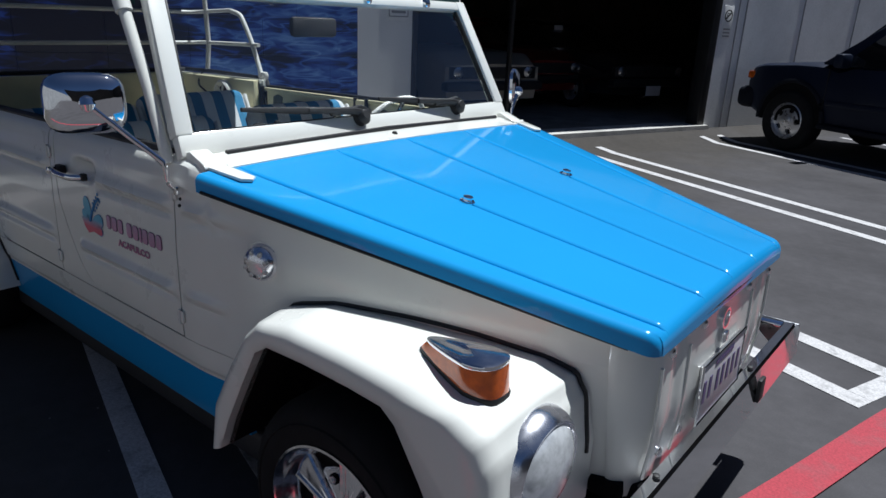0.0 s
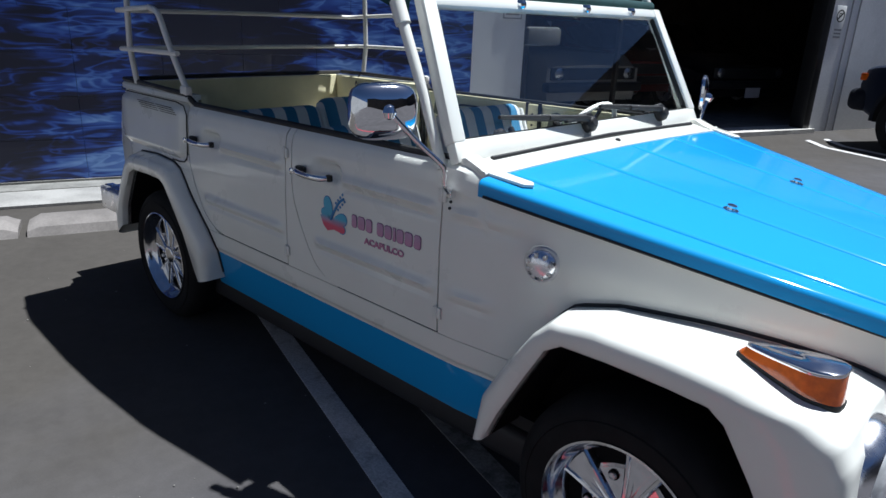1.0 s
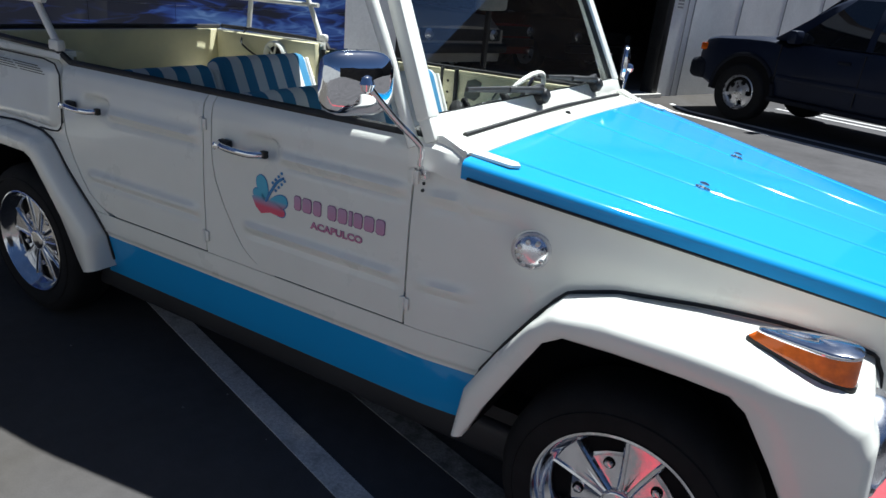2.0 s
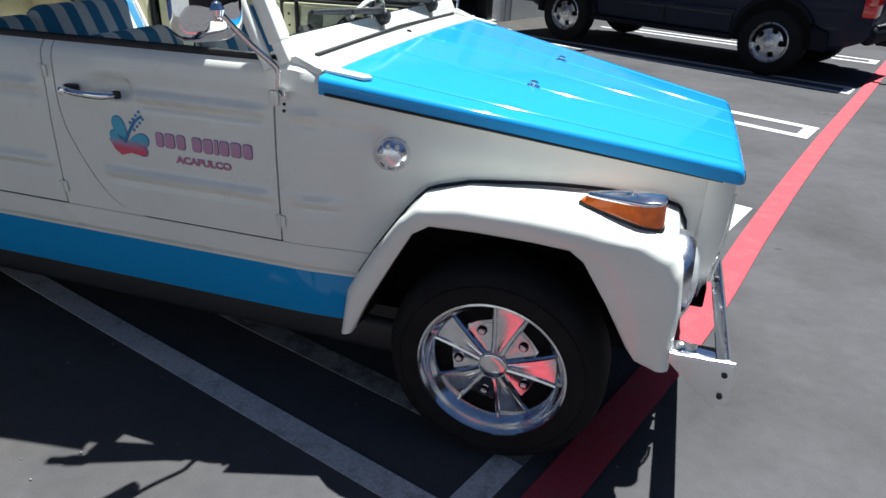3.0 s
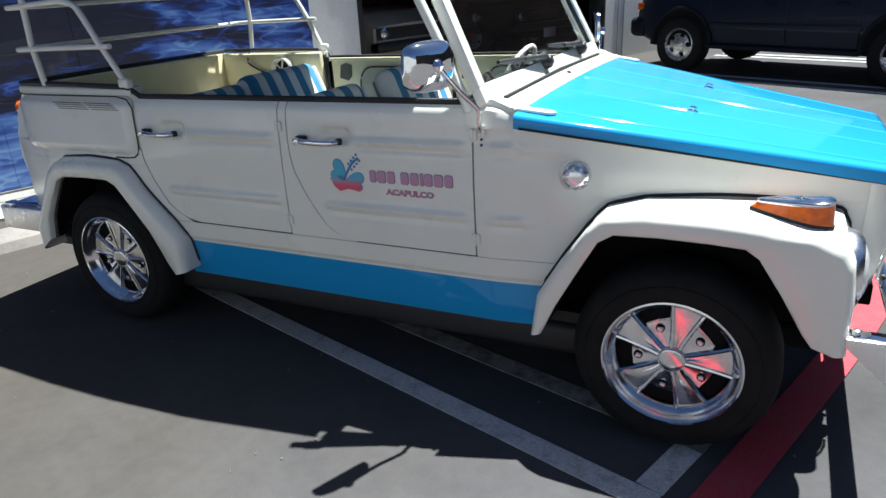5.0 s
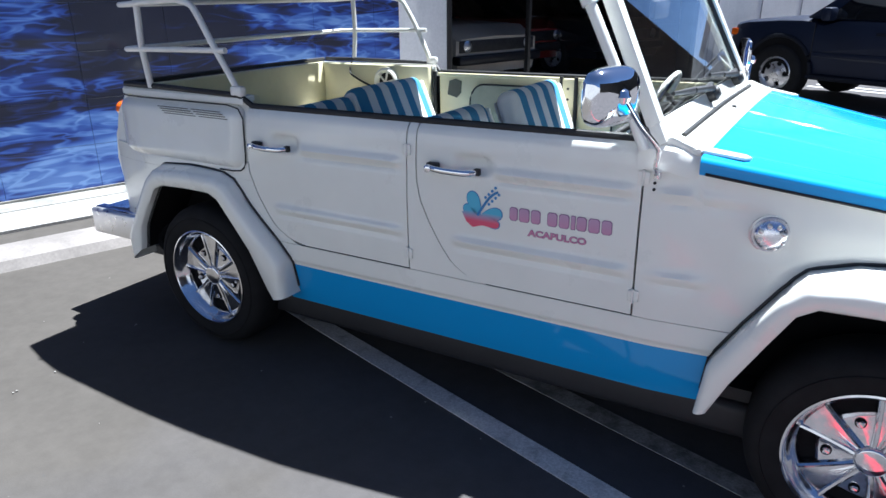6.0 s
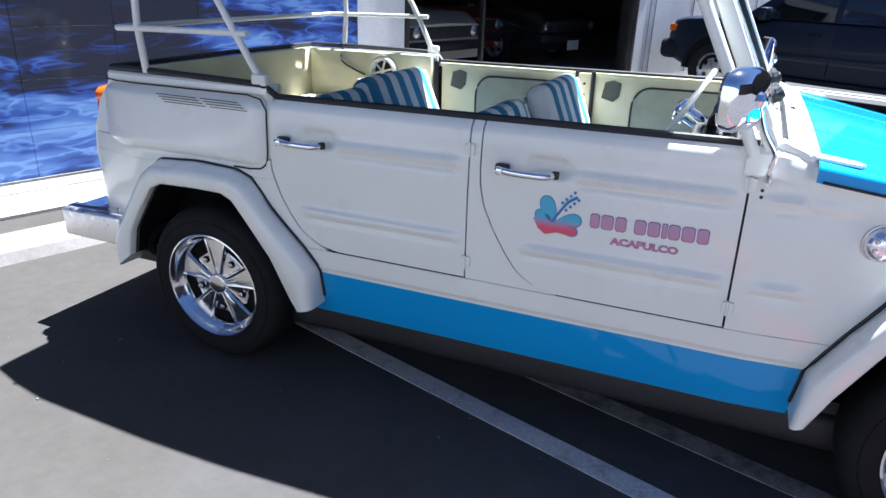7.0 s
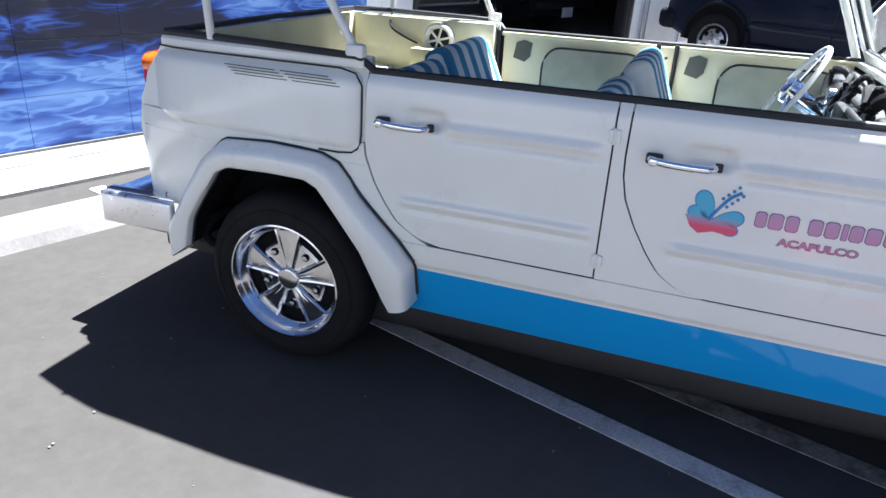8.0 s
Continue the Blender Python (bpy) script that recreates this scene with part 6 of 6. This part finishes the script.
# wheels
def chrome_wheel(x, s, turn_deg):
    m = Matrix.Translation((x, s * (0.675 if x > 0 else 0.666), 0.304)) @ Matrix.Rotation(-s * math.pi / 2, 4, "X") @ Matrix.Rotation(radians(turn_deg), 4, "Z")
    R = 0.305
    prof = [(0.192, 0.055), (0.198, 0.076), (0.216, 0.084), (0.250, 0.088), (0.276, 0.080), (0.292, 0.066), (0.302, 0.045), (R, 0.02), (R, -0.06), (0.292, -0.085), (0.25, -0.09), (0.19, -0.08)]
    t = part("wheel", lathe(prof, 56, m, close=True), RUBBER, car, "black tyre on a five-spoke polished wheel")
    for r in (0.252,):
        part("tyre_bead", lathe([(r, 0.083), (r + 0.004, 0.0895), (r + 0.008, 0.083)], 56, m, close=True), RUBBER, t)
    part("rim", lathe([(0.198, 0.062), (0.2068, 0.078), (0.2065, 0.085), (0.201, 0.0865), (0.196, 0.081), (0.190, 0.066), (0.184, 0.054), (0.177, 0.046), (0.171, 0.040), (0.169, 0.030), (0.169, 0.010)], 64, m, close=True), WHEEL_METAL, t, "polished rim with a rolled lip")
    part("vent_ring", lathe([(0.1685, 0.020), (0.1685, 0.012), (0.100, 0.010), (0.100, 0.018)], 48, m, close=True), UNDERSEAL, t, "black vents between the spokes")
    part("drum", lathe([(0.150, 0.006), (0.150, -0.01), (0.01, -0.01), (0.01, 0.006)], 32, m, close=True), UNDERSEAL, t)
    part("hub_cap", lathe([(0.041, 0.030), (0.041, 0.052), (0.0385, 0.056), (0.034, 0.058), (0.018, 0.0595), (0.003, 0.060)], 36, m), WHEEL_METAL, t)
    for i in range(5):
        a = 2 * math.pi * i / 5
        rot = m @ Matrix.Rotation(a, 4, "Z")
        # sunk lug pad between the spokes
        rows = []
        for r, w, h in ((0.030, 0.024, 0.044), (0.06, 0.042, 0.039), (0.09, 0.056, 0.036), (0.117, 0.068, 0.034), (0.124, 0.070, 0.026)):
            rows.append([(r, -w, h + 0.006), (r, -w * 0.7, h), (r + 0.003, 0, h - 0.002), (r, w * 0.7, h), (r, w, h + 0.006)])
        bm = shell(rows, (0, 0, -0.010))
        bmesh.ops.transform(bm, matrix=rot, verts=bm.verts)
        pad_ = part("lug_pad", bm, WHEEL_METAL, t)
        part("nut_seat", lathe([(0.0135, 0.030), (0.0135, 0.0375), (0.0108, 0.0375), (0.0108, 0.032)], 16, rot @ Matrix.Translation((0.102, 0, 0)), close=True), UNDERSEAL, pad_)
        part("lug_nut", lathe([(0.0098, 0.032), (0.0098, 0.042), (0.0075, 0.046), (0.003, 0.047)], 12, rot @ Matrix.Translation((0.102, 0, 0))), WHEEL_METAL, pad_)
        # broad flat spoke with raised edges
        rot2 = m @ Matrix.Rotation(a + math.pi / 5, 4, "Z")
        rows = []
        for r, w, h in ((0.030, 0.015, 0.048), (0.06, 0.021, 0.047), (0.10, 0.031, 0.0455), (0.14, 0.042, 0.044), (0.165, 0.050, 0.043), (0.177, 0.056, 0.042)):
            rows.append([(r, -w - 0.007, h - 0.018), (r, -w - 0.002, h - 0.002), (r, -w + 0.003, h + 0.003), (r, -w + 0.009, h + 0.001), (r, -w + 0.012, h - 0.004), (r, 0, h - 0.003), (r, w - 0.012, h - 0.004), (r, w - 0.009, h + 0.001), (r, w - 0.003, h + 0.003), (r, w + 0.002, h - 0.002), (r, w + 0.007, h - 0.018)])
        bm = shell(rows, (0, 0, -0.010))
        bmesh.ops.transform(bm, matrix=rot2, verts=bm.verts)
        part("spoke", bm, WHEEL_METAL, t, "broad polished spoke", angle=25)


chrome_wheel(1.2, -1, 42)
chrome_wheel(-1.2, -1, 55)
chrome_wheel(1.2, 1, 10)
chrome_wheel(-1.2, 1, 40)

# door decal: flower and lettering
dd = doors[(-1, True)]


def on_door(x, z, lift=0.0015):
    return (x, -(side_y(x, z) + lift), z)


def decal(name, poly, material, lab="", lift=0.0015):
    """A printed shape laid on the door skin, with the thickness of foil."""
    bm = bmesh.new()
    n = len(poly)
    cx, cz = sum(p[0] for p in poly) / n, sum(p[1] for p in poly) / n
    for k0, k1 in ((0.0, 0.34), (0.34, 0.67), (0.67, 1.0)):
        for i in range(n):
            (a, b), (c, d) = poly[i], poly[(i + 1) % n]
            def at(px, pz, k):
                return on_door(cx + (px - cx) * k, cz + (pz - cz) * k, lift)
            if k0 == 0:
                bm.faces.new([bm.verts.new(q) for q in (at(a, b, 0), at(a, b, k1), at(c, d, k1))])
            else:
                bm.faces.new([bm.verts.new(q) for q in (at(a, b, k0), at(a, b, k1), at(c, d, k1), at(c, d, k0))])
    bmesh.ops.remove_doubles(bm, verts=bm.verts, dist=1e-5)
    return part(name, bm, material, dd, lab)


def petal(cx, cz, ang, length, width, n=22):
    out = []
    for i in range(n):
        a = 2 * math.pi * i / n
        px = length * (0.5 + 0.5 * math.cos(a))
        py = width * math.sin(a) * (0.45 + 0.55 * (0.5 + 0.5 * math.cos(a)))
        out.append((cx + px * math.cos(ang) - py * math.sin(ang), cz + px * math.sin(ang) + py * math.cos(ang)))
    return out


FX, FZ = 0.074, 0.765
for ang, ln, wd in ((150, 0.062, 0.021), (112, 0.085, 0.027), (18, 0.080, 0.026), (-14, 0.070, 0.020)):
    p = petal(FX, FZ, radians(ang), ln, wd)
    decal("petal_outline", petal(FX, FZ, radians(ang), ln + 0.003, wd + 0.003), DECAL_BLUE, "", 0.0012)
    decal("petal", p, PETAL, "petal print fading from red to turquoise", 0.0020)
decal("petal", [(0.012, 0.778), (0.03, 0.782), (0.06, 0.775), (0.10, 0.775), (0.125, 0.765), (0.12, 0.738), (0.085, 0.742), (0.05, 0.732), (0.028, 0.748)], PETAL, "lower red petal print", 0.0024)
stem = curve_pts([(FX - 0.005, 0, FZ + 0.008), (0.085, 0, 0.80), (0.11, 0, 0.835), (0.135, 0, 0.853)], 6)
part("stamen", tube([on_door(p.x, p.z, 0.002) for p in stem], 0.0042, 6, 1.0), DECAL_BLUE, dd, "blue stamen print")
for i in range(4):
    for o in (-0.010, 0.010):
        a = 0.100 + 0.011 * i
        part("stamen_dot", lathe([(0.0045, 0), (0.0045, 0.001), (0.001, 0.0014)], 12, Matrix.Translation(on_door(a - o * 0.6, 0.822 + 0.011 * i + o, 0.001)) @ Matrix.Rotation(math.pi / 2, 4, "X")), DECAL_BLUE, dd)


def letter_mesh(body, grow):
    cu = bpy.data.curves.new("letter", "FONT")
    cu.body = body
    cu.offset = grow
    cu.resolution_u = 3
    tmp = bpy.data.objects.new("letter", cu)
    scene.collection.objects.link(tmp)
    me = bpy.data.meshes.new_from_object(tmp.evaluated_get(bpy.context.evaluated_depsgraph_get()))
    bpy.data.objects.remove(tmp)
    bpy.data.curves.remove(cu)
    return me


def spread(me):
    co = np.empty(len(me.vertices) * 3, dtype=np.float32)
    me.vertices.foreach_get("co", co)
    return co.reshape(-1, 3)


def heavy(body, x0, x1, z0, z1):
    """Lettering on the door: each letter a coloured face on a dark outline."""
    whole = spread(letter_mesh(body, 0.0))
    lo, hi = whole.min(0), whole.max(0)
    sx, sz = (x1 - x0) / (hi[0] - lo[0]), (z1 - z0) / (hi[1] - lo[1])
    for i, ch in enumerate(body):
        if ch == " ":
            continue
        right = spread(letter_mesh(body[: i + 1], 0.0)).max(0)[0]
        one = spread(letter_mesh(ch, 0.0))
        shift = right - one.max(0)[0]
        for grow, material, lift in ((0.055, DECAL_DARK, 0.0014), (0.018, DECAL_TEXT, 0.0024)):
            me = letter_mesh(ch, grow)
            co = spread(me)
            out = np.array([on_door(x0 + (a + shift - lo[0]) * sx, z0 + (b - lo[1]) * sz, lift) for a, b, _ in co], dtype=np.float32)
            me.vertices.foreach_set("co", out.ravel())
            me.update()
            me.materials.append(material)
            ob = new("letter" if grow < 0.03 else "letter_outline", me)
            ob.parent = dd


# the trade name: plain blocks in the print's colours
x = 0.178
for wide in (0.026, 0.034, 0.030, 0, 0.031, 0.032, 0.012, 0.030, 0.034, 0.030):
    if wide == 0:
        x += 0.017
        continue
    slim = 0.0105 if wide < 0.02 else wide * 0.90
    for grow, material, lift, name in ((0.0018, DECAL_DARK, 0.0014, "block_outline"), (0.0, DECAL_TEXT, 0.0024, "block")):
        r = 0.006 if wide > 0.02 else 0.002
        x0, x1, z0, z1 = x - grow, x + slim + grow, 0.774 - grow, 0.813 + grow
        decal(name, [(x0 + r, z0), (x1 - r, z0), (x1, z0 + r), (x1, z1 - r), (x1 - r, z1), (x0 + r, z1), (x0, z1 - r), (x0, z0 + r)], material, "", lift)
    x += wide + 0.0048
heavy("ACAPULCO", 0.239, 0.418, 0.733, 0.752)

# the body sits a little nose-up on its wheels
RAKE = Matrix.Translation((0, 0, 0.5)) @ Matrix.Rotation(radians(-0.9), 4, "Y") @ Matrix.Translation((0, 0, -0.5))
for ch in car.children:
    if ch.name.split(".")[0] != "wheel":
        ch.matrix_basis = RAKE @ ch.matrix_basis
